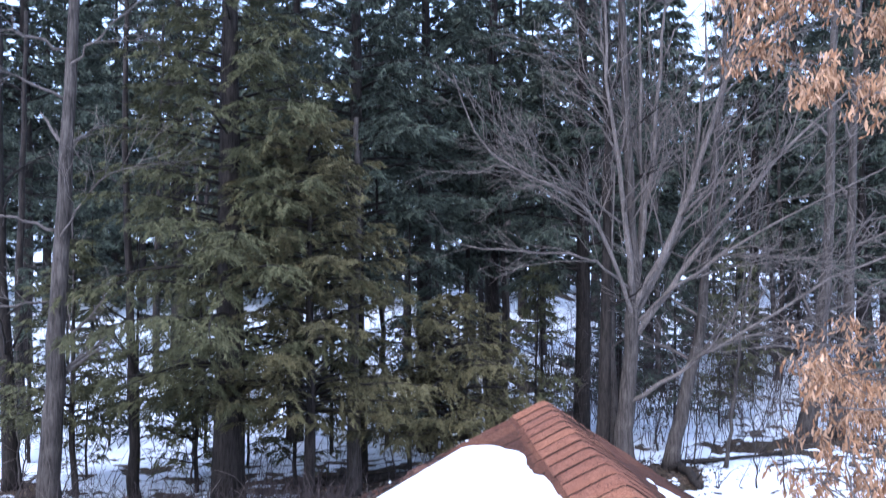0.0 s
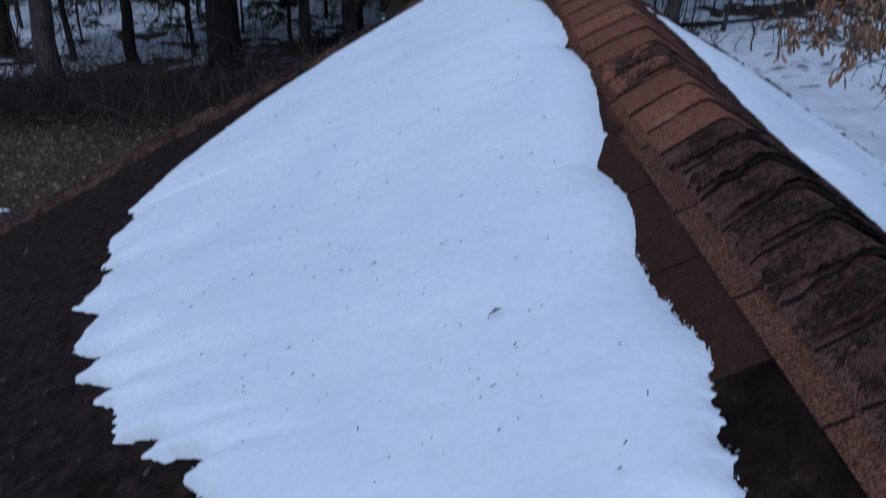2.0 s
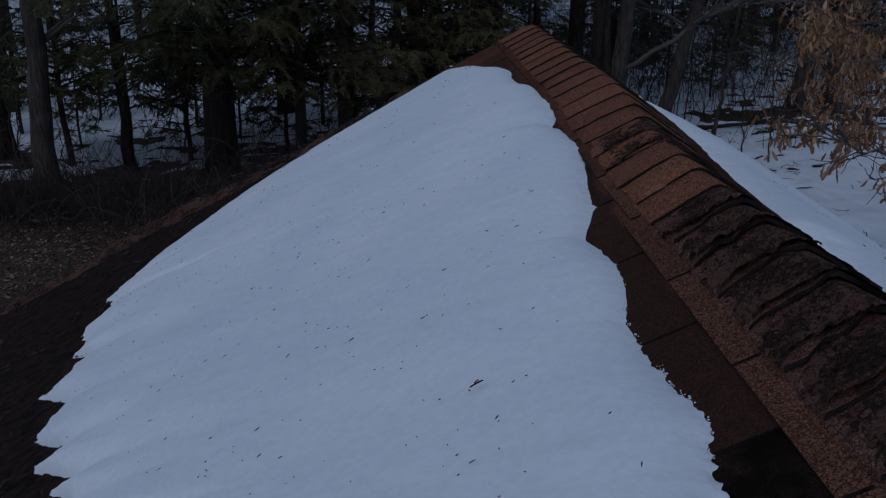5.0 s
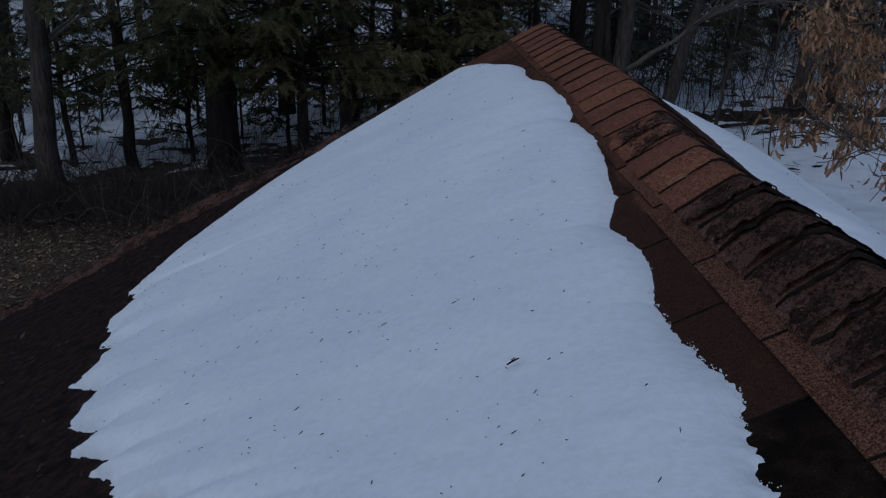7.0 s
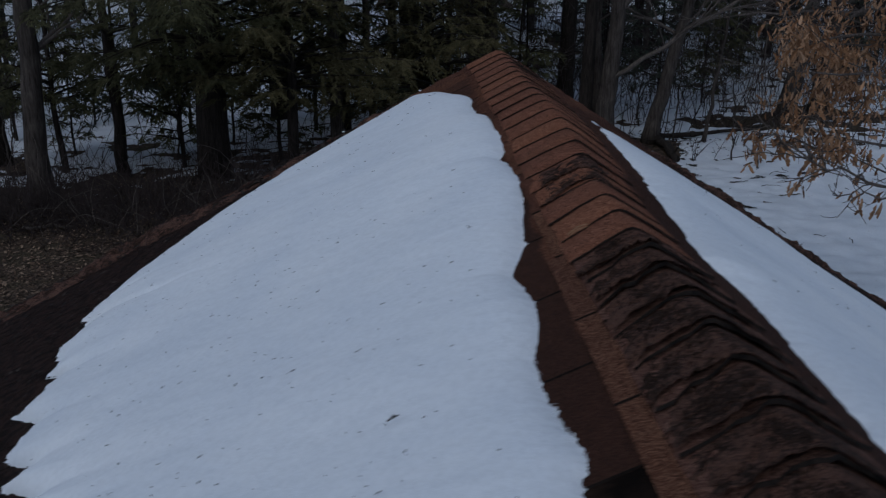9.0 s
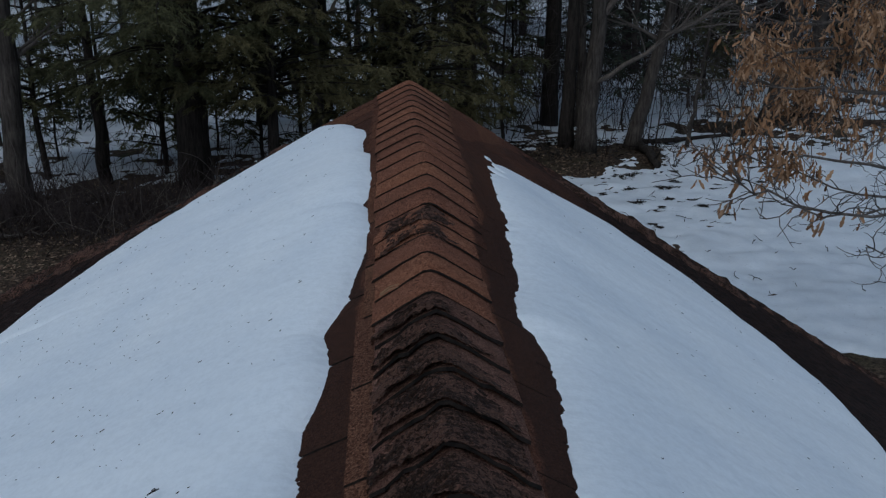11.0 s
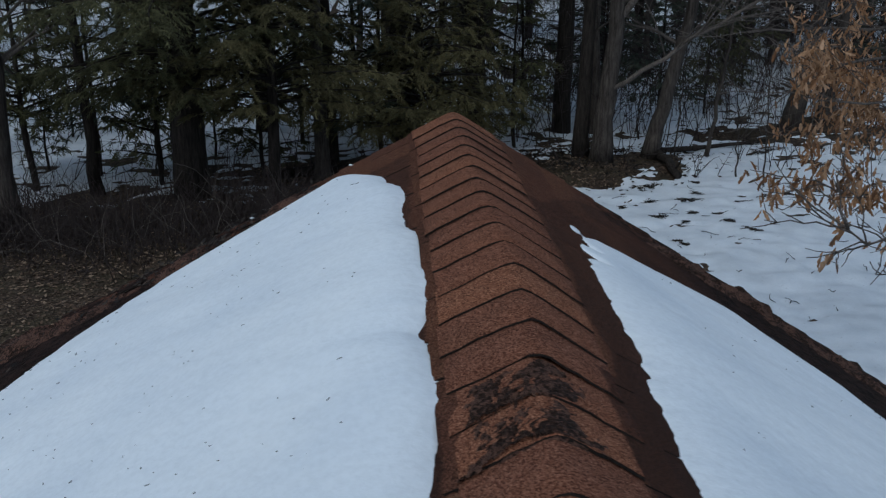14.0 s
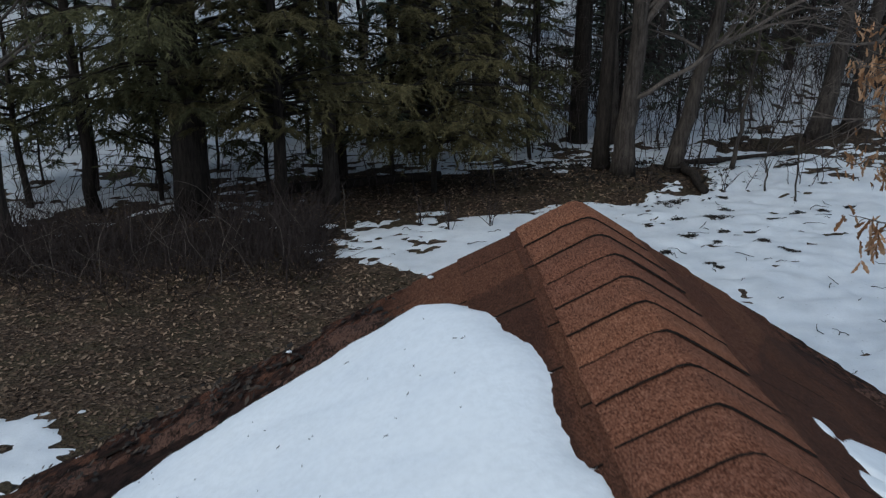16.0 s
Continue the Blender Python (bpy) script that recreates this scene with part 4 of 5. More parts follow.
for k in range(20):
    x, y = rng.uniform(-10, 13), rng.uniform(20.5, 27)
    h = rng.uniform(1.8, 4.5)
    bare_tree("sapling", "thin leafless sapling in the snow", 200 + k, (x, y), [(0, 0, 0), (0.1 * rng.normal(), 0, h * 0.4), (0.3 * rng.normal(), 0, h)], rng.uniform(0.012, 0.03), [], BARK_GREY, crown_limbs=5, level=1, density=1.2)


def oak_leaf_verts(rng, m):
    """m curled, lobed leaves as vertex blocks about their stalks, hanging down."""
    prof = [(0.0, 0.02), (0.22, 0.15), (0.36, 0.10), (0.56, 0.22), (0.7, 0.14), (0.84, 0.16), (1.0, 0.0)]
    n = len(prof)
    v = np.zeros((m, n * 3, 3))
    curl, bend = rng.uniform(0.3, 1.2, m), rng.uniform(-0.7, 1.1, m)
    for k, (a, w) in enumerate(prof):
        z = -a + 0 * curl
        y = bend * a * a * 0.45
        for c, sg in ((0, -1), (1, 0), (2, 1)):
            v[:, k * 3 + c, 0] = sg * w * (1 - 0.35 * curl)
            v[:, k * 3 + c, 1] = y + abs(sg) * w * curl
            v[:, k * 3 + c, 2] = z
    q = []
    for k in range(n - 1):
        for c in (0, 1):
            q.append((k * 3 + c, k * 3 + c + 1, k * 3 + c + 4, k * 3 + c + 3))
    return v, np.array(q)


def turned(rng, m, tip=0.38):
    a, b, c = rng.uniform(0, 2 * np.pi, m), tip * rng.normal(size=m), tip * rng.normal(size=m)
    ca, sa, cb, sb, cc, sc = np.cos(a), np.sin(a), np.cos(b), np.sin(b), np.cos(c), np.sin(c)
    o, i = np.zeros(m), np.ones(m)
    rz = np.stack([ca, -sa, o, sa, ca, o, o, o, i], -1).reshape(m, 3, 3)
    rx = np.stack([i, o, o, o, cb, -sb, o, sb, cb], -1).reshape(m, 3, 3)
    ry = np.stack([cc, o, sc, o, i, o, -sc, o, cc], -1).reshape(m, 3, 3)
    return rx @ ry @ rz


def low_limb(s, rng, pts, r, fine):
    """A thin low limb with short crooked twigs along its outer part."""
    s.tube(pts, np.linspace(r, 0.0045, len(pts)), 5)
    for k in range(17):
        t = rng.uniform(0.45, 1.0) * (len(pts) - 1)
        i = min(len(pts) - 2, int(t))
        p = pts[i] + (pts[i + 1] - pts[i]) * (t - i)
        w = unit(unit(pts[i + 1] - pts[i]) + 0.8 * unit(rng.normal(size=3)) * np.array([1, 1, 0.7]) + np.array([0, 0, 0.1]))
        ln = rng.uniform(0.18, 0.6)
        q = limb_path(rng, p, w, ln, 7, -0.3, 0.3)
        fine.tube(q, np.linspace(0.006, 0.0026, 7), 3)
        for j in range(rng.integers(1, 4)):
            a = q[rng.integers(2, 6)]
            fine.tube(limb_path(rng, a, w + 0.9 * unit(rng.normal(size=3)), ln * rng.uniform(0.25, 0.5), 4, -0.3, 0.35), np.linspace(0.004, 0.002, 4), 3)


def oak():
    """The oak beside the house: its trunk stands to the side, its long lower limbs reach in over the snow and keep their dry leaves."""
    rng = np.random.default_rng(77)
    tree = new("oak")
    fx, fy = 8.5, 10.7
    tree.location = (fx, fy, float(ground_z(np.array(fx), np.array(fy))) - 0.05)
    s = Sheaf()
    s.tube(curve_through([(0, 0, 0), (-0.1, 0, 3), (0.1, 0, 7), (0, 0, 12)], 14), np.linspace(0.26, 0.07, 14), 12)
    part("trunk", s, BARK_GREY, tree)
    s = Sheaf()
    limbs = [([(0, 0, 3.0), (-2.0, -2.4, 3.2), (-3.9, -4.4, 3.6), (-5.1, -5.2, 3.92), (-5.7, -5.25, 3.98), (-5.85, -5.05, 4.12)], 0.018, 0.005),
             ([(0, 0, 3.1), (-1.8, -1.2, 3.2), (-3.6, -2.3, 3.4), (-5.1, -2.75, 3.75)], 0.033, 0.16),
             ([(0, 0, 2.8), (-1.7, -1.6, 2.8), (-3.2, -2.7, 3.1), (-4.7, -2.95, 3.6)], 0.03, 0.13),
             ([(0, 0, 2.5), (-2.0, -1.8, 2.9), (-3.8, -3.4, 3.3), (-4.8, -4.1, 3.5)], 0.02, 0.02),
             ([(0, 0, 2.3), (-1.8, -2.0, 2.6), (-3.5, -3.7, 3.0), (-4.5, -4.4, 3.3)], 0.018, 0.0),
             ([(0, 0, 3.6), (-1.4, -0.6, 3.7), (-2.8, -1.0, 3.9), (-4.0, -1.3, 4.0)], 0.04, 0.8), ([(0, 0, 4.1), (-1.6, -0.4, 4.3), (-3.0, -0.8, 4.35), (-4.1, -1.0, 4.25)], 0.04, 1.6),
             ([(0, 0, 5.0), (-1.6, -0.8, 5.4), (-2.8, -1.0, 5.5), (-3.7, -1.2, 5.2)], 0.04, 0.1), ([(0, 0, 5.8), (-1.6, -0.4, 6.6), (-3.1, -0.9, 7.2), (-4.5, -1.2, 7.5)], 0.045, 3.3),
             ([(0, 0, 6.8), (-1.6, -0.6, 7.6), (-3.2, -1.2, 8.2), (-4.6, -1.4, 8.5)], 0.045, 3.5), ([(0, 0, 4.3), (-1.4, 0.6, 4.4), (-2.8, 1.2, 4.4), (-3.8, 1.5, 4.3)], 0.04, 1.5),
             ([(0, 0, 3.4), (-1.4, 0.3, 3.4), (-2.7, 0.3, 3.6), (-3.8, 0.2, 3.9)], 0.04, 1.3), ([(0, 0, 7.0), (1.4, 0.6, 8.0), (2.8, 1.0, 9.0)], 0.06, 0.6),
             ([(0, 0, 6.2), (0.4, 1.8, 7.4), (0.6, 3.2, 8.4)], 0.06, 0.6), ([(0, 0, 6.4), (0.8, -1.8, 7.4), (1.2, -3.2, 8.0)], 0.06, 0.6)]
    spots, fine = [], Sheaf()
    for pts, r, leafy in limbs:
        q = curve_through(pts, 14)
        q[1:] += (0.02 if r > 0.034 else 0.035) * rng.normal(size=(13, 3))
        s, before = Sheaf(), len(fine.v)
        if r > 0.034:
            twiggy(s, rng, q, r, 2, 0.75, 1.0, 0.02, 0.16, fine)
        else:
            low_limb(s, rng, q, r, fine)
        part("limb", s, TWIG, tree)
        tips = np.concatenate([v[:-2] for v in fine.v[before:] if len(v) < 30])
        tips = tips[tips[:, 0] < 0.86 * pts[-1][0]] if r <= 0.034 and leafy else tips
        far = tips[tips[:, 0] < -1.6] if pts[-1][0] < -3 else tips
        k = max(1, int(140 * leafy)) if leafy else 0
        if k:
            spots.append(far[rng.choice(len(far), k)])
    tagged(part("twig_mass", fine, TWIG, tree), kind="stuff")
    base = np.concatenate(spots)
    base = np.repeat(base, 6, 0) + np.array([0.045, 0.045, 0.07]) * rng.normal(size=(len(base) * 6, 3))
    room = fx + base[:, 0] + 0.26 * np.maximum(0, base[:, 2] - 4.6) - 3.87 - 0.42 * (fy + base[:, 1] - 8.8) + 0.12 * rng.normal(size=len(base))
    room = np.where((base[:, 2] > 4.8) & (base[:, 2] < 6.6), -1, room)
    base = base[(room > 0) | (base[:, 1] < -2.0)]
    nearest = base[np.argsort(base[:, 0] + 0.6 * base[:, 1] + 0.25 * base[:, 2])]
    near, base = nearest[:280], nearest[280:]
    m = len(base)
    v, q = oak_leaf_verts(rng, m)
    v = np.einsum("mij,mkj->mki", turned(rng, m, 0.42), v) * rng.uniform(0.065, 0.12, m)[:, None, None] + base[:, None]
    n = v.shape[1]
    s = Sheaf()
    s.add(v, (q[None] + n * np.arange(m)[:, None, None]).reshape(-1, 4))
    tagged(part("leaves", s, OAK, tree, "curled tan dry leaves"), kind="stuff")
    v, q = oak_leaf_verts(rng, 10)
    shapes = []
    for k in range(10):
        s = Sheaf()
        s.add(v[k], q)
        shapes.append(s.mesh("leaf", OAK_LEAF))
    for k, p in enumerate(near):
        o = part("leaf", shapes[k % 10], OAK_LEAF, tree)
        o.matrix_basis = pose(*p, rng.normal() * 25, rng.normal() * 25, rng.uniform(0, 360)) @ Matrix.Scale(rng.uniform(0.08, 0.13), 4)
    tagged(tree, "oak holding clusters of dry tan leaves beside the house", "tree")


oak()

# brush along the left edge of the yard
s = Sheaf()
for k in range(7600):
    x, y = rng.uniform(-14, -0.9), rng.normal(18.7, 0.95)
    h = rng.uniform(0.3, 1.0) * (1 if rng.uniform() < 0.8 else 1.7) * (0.55 + 0.45 * float(np.clip(1.3 + 1.6 * field(x * 0.9, y * 0.9, 83), 0.2, 1.4)))
    p = limb_path(rng, (x, y, float(ground_z(np.array(x), np.array(y))) - 0.03), (0.6 * rng.normal(), 0.5 * rng.normal(), 1), h, 4, 0.35, 0.28)
    s.tube(p, np.linspace(0.008, 0.003, 4), 3)
tagged(part("brush", s, BRUSH), "tangle of dead brown stalks at the edge of the yard", "brush", kind="stuff")

s = Sheaf()
for k in range(60):
    x, y = rng.uniform(-8, -0.6), rng.uniform(16.6, 19.8)
    p = limb_path(rng, (x, y, float(ground_z(np.array(x), np.array(y))) - 0.03), (0.5 * rng.normal(), 0.3 * rng.normal(), 1), rng.uniform(0.7, 1.9), 9, 0.5, 0.16)
    p = p[p[:, 2] > -0.05]
    s.tube(p, np.linspace(0.009, 0.003, len(p)), 4)
tagged(part("canes", s, TWIG), "pale arching dead canes among the brush", "canes", kind="stuff")

# thin undergrowth through the woods
s = Sheaf()
for k in range(2000):
    x, y = (rng.uniform(-24, 24), 21.8 + 28 * rng.uniform() ** 1.4) if k < 1150 else (rng.uniform(0, 19), rng.uniform(25, 38))
    h = rng.uniform(0.6, 2.6) * (1 + max(0, y - 32) / 14) * (1 if k < 1150 else 2.0)
    p = limb_path(rng, (x, y, float(ground_z(np.array(x), np.array(y))) - 0.03), (0.25 * rng.normal(), 0.25 * rng.normal(), 1), h, 6, 0.04, 0.14)
    s.tube(p, np.linspace(0.012, 0.003, 6), 3)
    for i in range(5):
        j = rng.integers(1, 6)
        q = limb_path(rng, p[j], (rng.normal(), rng.normal(), 0.5), h * rng.uniform(0.15, 0.4), 3, 0.1, 0.25)
        s.tube(q, np.linspace(0.006, 0.002, 3), 3)
tagged(part("undergrowth", s, BRUSH), "thin leafless stems and twigs filling the woods", "undergrowth", kind="stuff")

# fallen leaves on the yard and under the maple
s = Sheaf()
m = 42000
lx, ly = rng.uniform(-12, 6, m), rng.uniform(11.5, 24, m)
ok = bareness(lx, ly) + 0.25 * rng.normal(size=m) > 0.75
lx, ly = lx[ok], ly[ok]
m = len(lx)
a = rng.uniform(0, 2 * np.pi, m)
way = np.stack([np.cos(a), np.sin(a), rng.uniform(-0.1, 0.5, m)], -1)
s.blades(np.stack([lx, ly, ground_z(lx, ly) + 0.015], -1), unit(way), unit(np.stack([-np.sin(a), np.cos(a), 0.35 * rng.normal(size=m)], -1)), rng.uniform(0.035, 0.11, m), rng.uniform(0.02, 0.06, m))
tagged(part("fallen_leaves", s, LITTER, smooth=False), "scattered curled brown leaves on the bare yard", "leaves", kind="stuff")

# extra dark leaves that put the shade under the maple into colour
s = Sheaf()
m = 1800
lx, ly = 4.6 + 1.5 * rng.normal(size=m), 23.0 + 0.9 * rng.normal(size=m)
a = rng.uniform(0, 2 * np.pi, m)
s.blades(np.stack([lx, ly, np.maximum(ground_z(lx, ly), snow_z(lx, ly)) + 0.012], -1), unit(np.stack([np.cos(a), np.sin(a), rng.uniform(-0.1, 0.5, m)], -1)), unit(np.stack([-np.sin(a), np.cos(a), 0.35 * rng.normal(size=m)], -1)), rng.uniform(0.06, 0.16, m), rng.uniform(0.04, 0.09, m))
tagged(part("fallen_leaves", s, DARK_LITTER, smooth=False), "leaf debris darkened to stand for shade round the foot of the maple", "leaves", kind="stuff")

# a fallen log, a broken branch and a dead limb on the ground
def log(name, label, p, q, r0, r1, seed, bark):
    g = np.random.default_rng(seed)
    pts = np.linspace(p, q, 9)
    pts[:, 2] = ground_z(pts[:, 0], pts[:, 1]) + 0.6 * np.linspace(r0, r1, 9) + 0.06
    pts[1:-1, :2] += 0.04 * g.normal(size=(7, 2))
    s = Sheaf()
    s.tube(pts, np.linspace(r0, r1, 9) * g.uniform(0.85, 1.15, 9), 9)
    for k in range(3):
        i = g.integers(2, 8)
        s.tube(limb_path(g, pts[i], (g.normal(), g.normal(), 0.7), 0.5, 4, 0.1, 0.2), np.linspace(r1 * 0.5, 0.006, 4), 4)
    return tagged(part(name, s, bark), label, "log")


log("fallen_log", "dark fallen log lying on the snow", (6.9, 23.5, 0), (6.9, 21.3, 0), 0.13, 0.09, 1, BARK_DARK)
log("fallen_log", "thin fallen trunk at the edge of the woods", (7.0, 23.9, 0), (10.2, 24.6, 0), 0.07, 0.04, 2, BARK_DARK)
log("fallen_branch", "pale fallen branch lying in the brush", (-6.7, 17.4, 0), (-5.85, 17.55, 0), 0.032, 0.016, 3, TWIG)
log("fallen_log", "dark fallen log among the trees", (-2.2, 22.4, 0), (1.4, 23.2, 0), 0.12, 0.09, 4, BARK_DARK)
log("fallen_branch", "dark fallen branch in the snowy woods", (-9.6, 20.9, 0), (-8.0, 21.3, 0), 0.05, 0.03, 5, BARK_DARK)


# small bare shrubs in the snow beside the gable
for k, (x, y) in enumerate([(1.35, 19.3), (2.15, 19.5), (0.8, 19.7), (7.4, 21.6), (8.9, 23.0)]):
    g = np.random.default_rng(300 + k)
    shrub = new("shrub")
    shrub.location = (x, y, float(snow_z(np.array(x), np.array(y))) - 0.03)
    fine = Sheaf()
    for i in range(6):
        s = Sheaf()
        q = limb_path(g, (0.03 * g.normal(), 0.03 * g.normal(), 0), (0.3 * g.normal(), 0.3 * g.normal(), 1), g.uniform(0.35, 0.75), 6, 0.0, 0.14)
        twiggy(s, g, q, 0.008, 1, 0.7, 1.2, 0.1, fine=fine)
        part("stem", s, BRUSH, shrub)
    tagged(part("twig_mass", fine, BRUSH, shrub), kind="stuff")
    tagged(shrub, "small leafless shrub poking out of the snow", "shrub", "shrubs in the snow")

# twigs dropped on the snow
s = Sheaf()
for k in range(260):
    x, y = rng.uniform(-3, 13), rng.uniform(13, 27)
    z = float(max(snow_z(np.array(x), np.array(y)), ground_z(np.array(x), np.array(y)))) + 0.008
    a, ln = rng.uniform(0, 6.28), rng.uniform(0.08, 0.45)
    q = limb_path(rng, (x, y, z), (np.cos(a), np.sin(a), 0.05), ln, 5, 0.0, 0.18)
    q[:, 2] = z + 0.02 * np.abs(rng.normal(size=5))
    s.tube(q, np.linspace(0.009, 0.004, 5), 3)
tagged(part("fallen_twigs", s, BARK_DARK), "dark broken twigs scattered on the snow", "twigs", kind="stuff")


# dark clumps of wet leaves and bark melted into the snow under the trees
CLUMPS = [(5.7, 18.54, 0.43), (7.0, 20.32, 0.3), (6.65, 19.8, 0.69), (5.86, 19.76, 0.34), (7.24, 21.18, 0.28), (6.94, 18.13, 0.32), (7.25, 17.64, 0.37), (6.95, 18.79, 0.22), (6.47, 18.86, 0.27), (7.67, 19.54, 0.23), (8.29, 19.87, 0.3), (8.88, 19.98, 0.27),
          (9.76, 21.94, 0.23), (10.57, 22.19, 0.2), (9.53, 20.21, 0.25), (9.79, 23.68, 1.35), (5.18, 19.3, 0.22), (5.65, 17.13, 0.2), (5.73, 16.93, 0.2), (5.07, 17.8, 0.23), (6.04, 20.78, 0.83), (9.98, 27.14, 0.56), (10.59, 27.09, 0.49), (6.12, 18.22, 0.16)]
for k, (x, y, wide) in enumerate(CLUMPS):
    g = np.random.default_rng(400 + k)
    m = int(300 * wide) + 20
    a, r = g.uniform(0, 2 * np.pi, m), np.sqrt(g.uniform(0, 1, m))
    r = r * (0.8 + 0.3 * np.sin(3 * a + k))
    ex, ey, turn = 0.5 * wide * r * np.cos(a), min(0.26, 0.36 * wide) * r * np.sin(a), g.uniform(-0.5, 0.5)
    lx, ly = x + ex * math.cos(turn) - ey * math.sin(turn), y + ex * math.sin(turn) + ey * math.cos(turn)
    z = np.maximum(snow_z(lx, ly), ground_z(lx, ly)) + 0.006
    a = g.uniform(0, 2 * np.pi, m)
    way = unit(np.stack([np.cos(a), np.sin(a), g.uniform(-0.03, 0.12, m)], -1))
    side = unit(np.stack([-np.sin(a), np.cos(a), 0.2 * g.normal(size=m)], -1))
    s = Sheaf()
    s.blades(np.stack([lx, ly, z], -1), way, side, g.uniform(0.03, 0.075, m), g.uniform(0.02, 0.045, m))
    tagged(part("leaf_clump", s, DARK_LITTER, smooth=False), "dark wet clump of leaves and bark on the snow", "leaves", "leaf clumps on the snow")

# slender stems standing in the snow beside the maple
for k, (x, y, h, r, lean) in enumerate([(8.24, 23.5, 7.0, 0.055, 0.9), (7.45, 23.45, 6.0, 0.022, 0.2), (7.36, 24.0, 3.2, 0.016, 0.35), (7.3, 24.15, 2.6, 0.014, 0.3), (7.15, 23.9, 2.8, 0.014, 0.45)]):
    bare_tree("sapling", "slender grey stem standing in the snow beside the maple", 500 + k, (x, y), [(0, 0, 0), (lean * 0.35, 0, h * 0.35), (lean, 0, h)], r, [], BARK_GREY, crown_limbs=4, level=1, density=1.0)


# ---- ridge caps, one by one ----
def cap_mesh(rng, left, right, granules, curl=1.0, off=0.0):
    """One folded cap shingle, its near end proud and its fold off the ridge line: x across, y along the ridge."""
    bm = bmesh.new()
    length = 0.16
    cross = []
    for s in (-1.0, -0.82, -0.6, -0.45, -0.3, -0.12, 0.0, 0.12, 0.3, 0.45, 0.6, 0.82, 1.0):
        d = abs(s) * ((left if s < 0 else right) + (0.003 * rng.normal() if abs(s) == 1 else 0))
        m, h = (SLOPE_L, HL) if s < 0 else (SLOPE_R, HR)
        cross.append(((math.copysign(d / h, s) if s else 0.0) + off * (1 - abs(s)), -m * math.hypot(d, 0.018) / h + 0.62 * abs(off) * (1 - abs(s))))
    rows = []
    for y, lift in ((0.0, 0.0078 * curl), (length * 0.5, 0.004 * curl), (length, 0.0015)):
        skew = 0.0008 * rng.normal()
        rows.append([bm.verts.new((x + skew, y + (0.0018 if curl < 2 else 0.006) * rng.normal() * (y == 0), z + lift + (0.0004 * curl ** 2 * rng.normal() if y < length else 0))) for x, z in cross])
    low = [[bm.verts.new(v.co - Vector((0, 0, 0.0052 * min(curl, 1.6)))) for v in r] for r in rows]
    for a, b in zip(rows, rows[1:]):
        for i in range(12):
            bm.faces.new((a[i], a[i + 1], b[i + 1], b[i])).smooth = True
    for i in range(12):
        bm.faces.new((rows[0][i + 1], rows[0][i], low[0][i], low[0][i + 1])).material_index = 1
    for a, b, c, d in zip(rows, rows[1:], low, low[1:]):
        bm.faces.new((a[0], b[0], d[0], c[0]))
        bm.faces.new((b[12], a[12], c[12], d[12]))
    me = bpy.data.meshes.new("ridge_cap")
    bm.to_mesh(me)
    bm.free()
    me.materials.append(granules)
    me.materials.append(TAR)
    return me


rng = random.Random(3)
nrng = np.random.default_rng(3)
EXPOSED = 0.1353
CAP_K = [0, 8, 13, 14, 15, 16, 17, 18, 19, 20, 21, 22, 62]
CAP_Y = [4.455, 3.364, 2.726, 2.592, 2.467, 2.338, 2.185, 2.05, 1.912, 1.79, 1.665, 1.528, -3.85]


def cap_y(k):
    """Where the near end of the k-th cap lies along the ridge."""
    return float(np.interp(k, CAP_K, CAP_Y))


def bow(y):
    """How far the crest of the caps wanders from the ridge line."""
    return np.interp(y, [1.5, 2.04, 2.34, 2.47, 2.6, 2.75, 3.0, 3.2, 3.6, 4.6], [-0.017, -0.017, -0.007, -0.002, 0.009, 0.012, 0.009, 0.003, -0.003, 0.0])


for k in range(60):
    y = cap_y(k)
    kind = "crusted" if y < 1.85 else "near" if y < 2.4 else "far"
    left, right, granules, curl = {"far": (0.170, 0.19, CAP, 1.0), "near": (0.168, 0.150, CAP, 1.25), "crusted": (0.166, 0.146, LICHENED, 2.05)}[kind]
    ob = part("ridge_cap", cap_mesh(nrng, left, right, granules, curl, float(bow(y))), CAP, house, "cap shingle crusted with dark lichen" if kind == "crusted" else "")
    ob.matrix_parent_inverse = Matrix.Translation(-house.location)
    z0, z1 = float(sag(y)), float(sag(y + 0.16))
    ob.matrix_basis = pose(RIDGE_X + rng.gauss(0, 0.0015), y, RIDGE_Z + z0 - 0.0035, math.degrees(math.atan2(z1 - z0, 0.16)), rng.gauss(0, 0.15), rng.gauss(0, 0.4))


# ---- field shingles ----
PITCH = 0.334


def tab_mesh(granules):
    bm = bmesh.new()
    w, l = PITCH - 0.007, 0.15
    xs = (0, w * 0.33, w * 0.67, w)
    top = [[bm.verts.new((x, y, z + dz)) for x, dz in zip(xs, (0.0, 0.0012, 0.0003, 0.0008))] for y, z in ((-l, 0.0085), (0.02, 0.002))]
    low = [[bm.verts.new((x, y, z)) for x in xs] for y, z in ((-l, 0.0005), (0.02, 0.0))]
    for i in range(3):
        bm.faces.new((top[0][i], top[0][i + 1], top[1][i + 1], top[1][i]))
        bm.faces.new((top[0][i + 1], top[0][i], low[0][i], low[0][i + 1])).material_index = 1
    for i in (0, 3):
        q = (top[0][i], top[1][i], low[1][i], low[0][i])
        bm.faces.new(q if i == 0 else q[::-1]).material_index = 1
    me = bpy.data.meshes.new("shingle")
    bm.to_mesh(me)
    bm.free()
    me.materials.append(granules)
    me.materials.append(TAR)
    return me


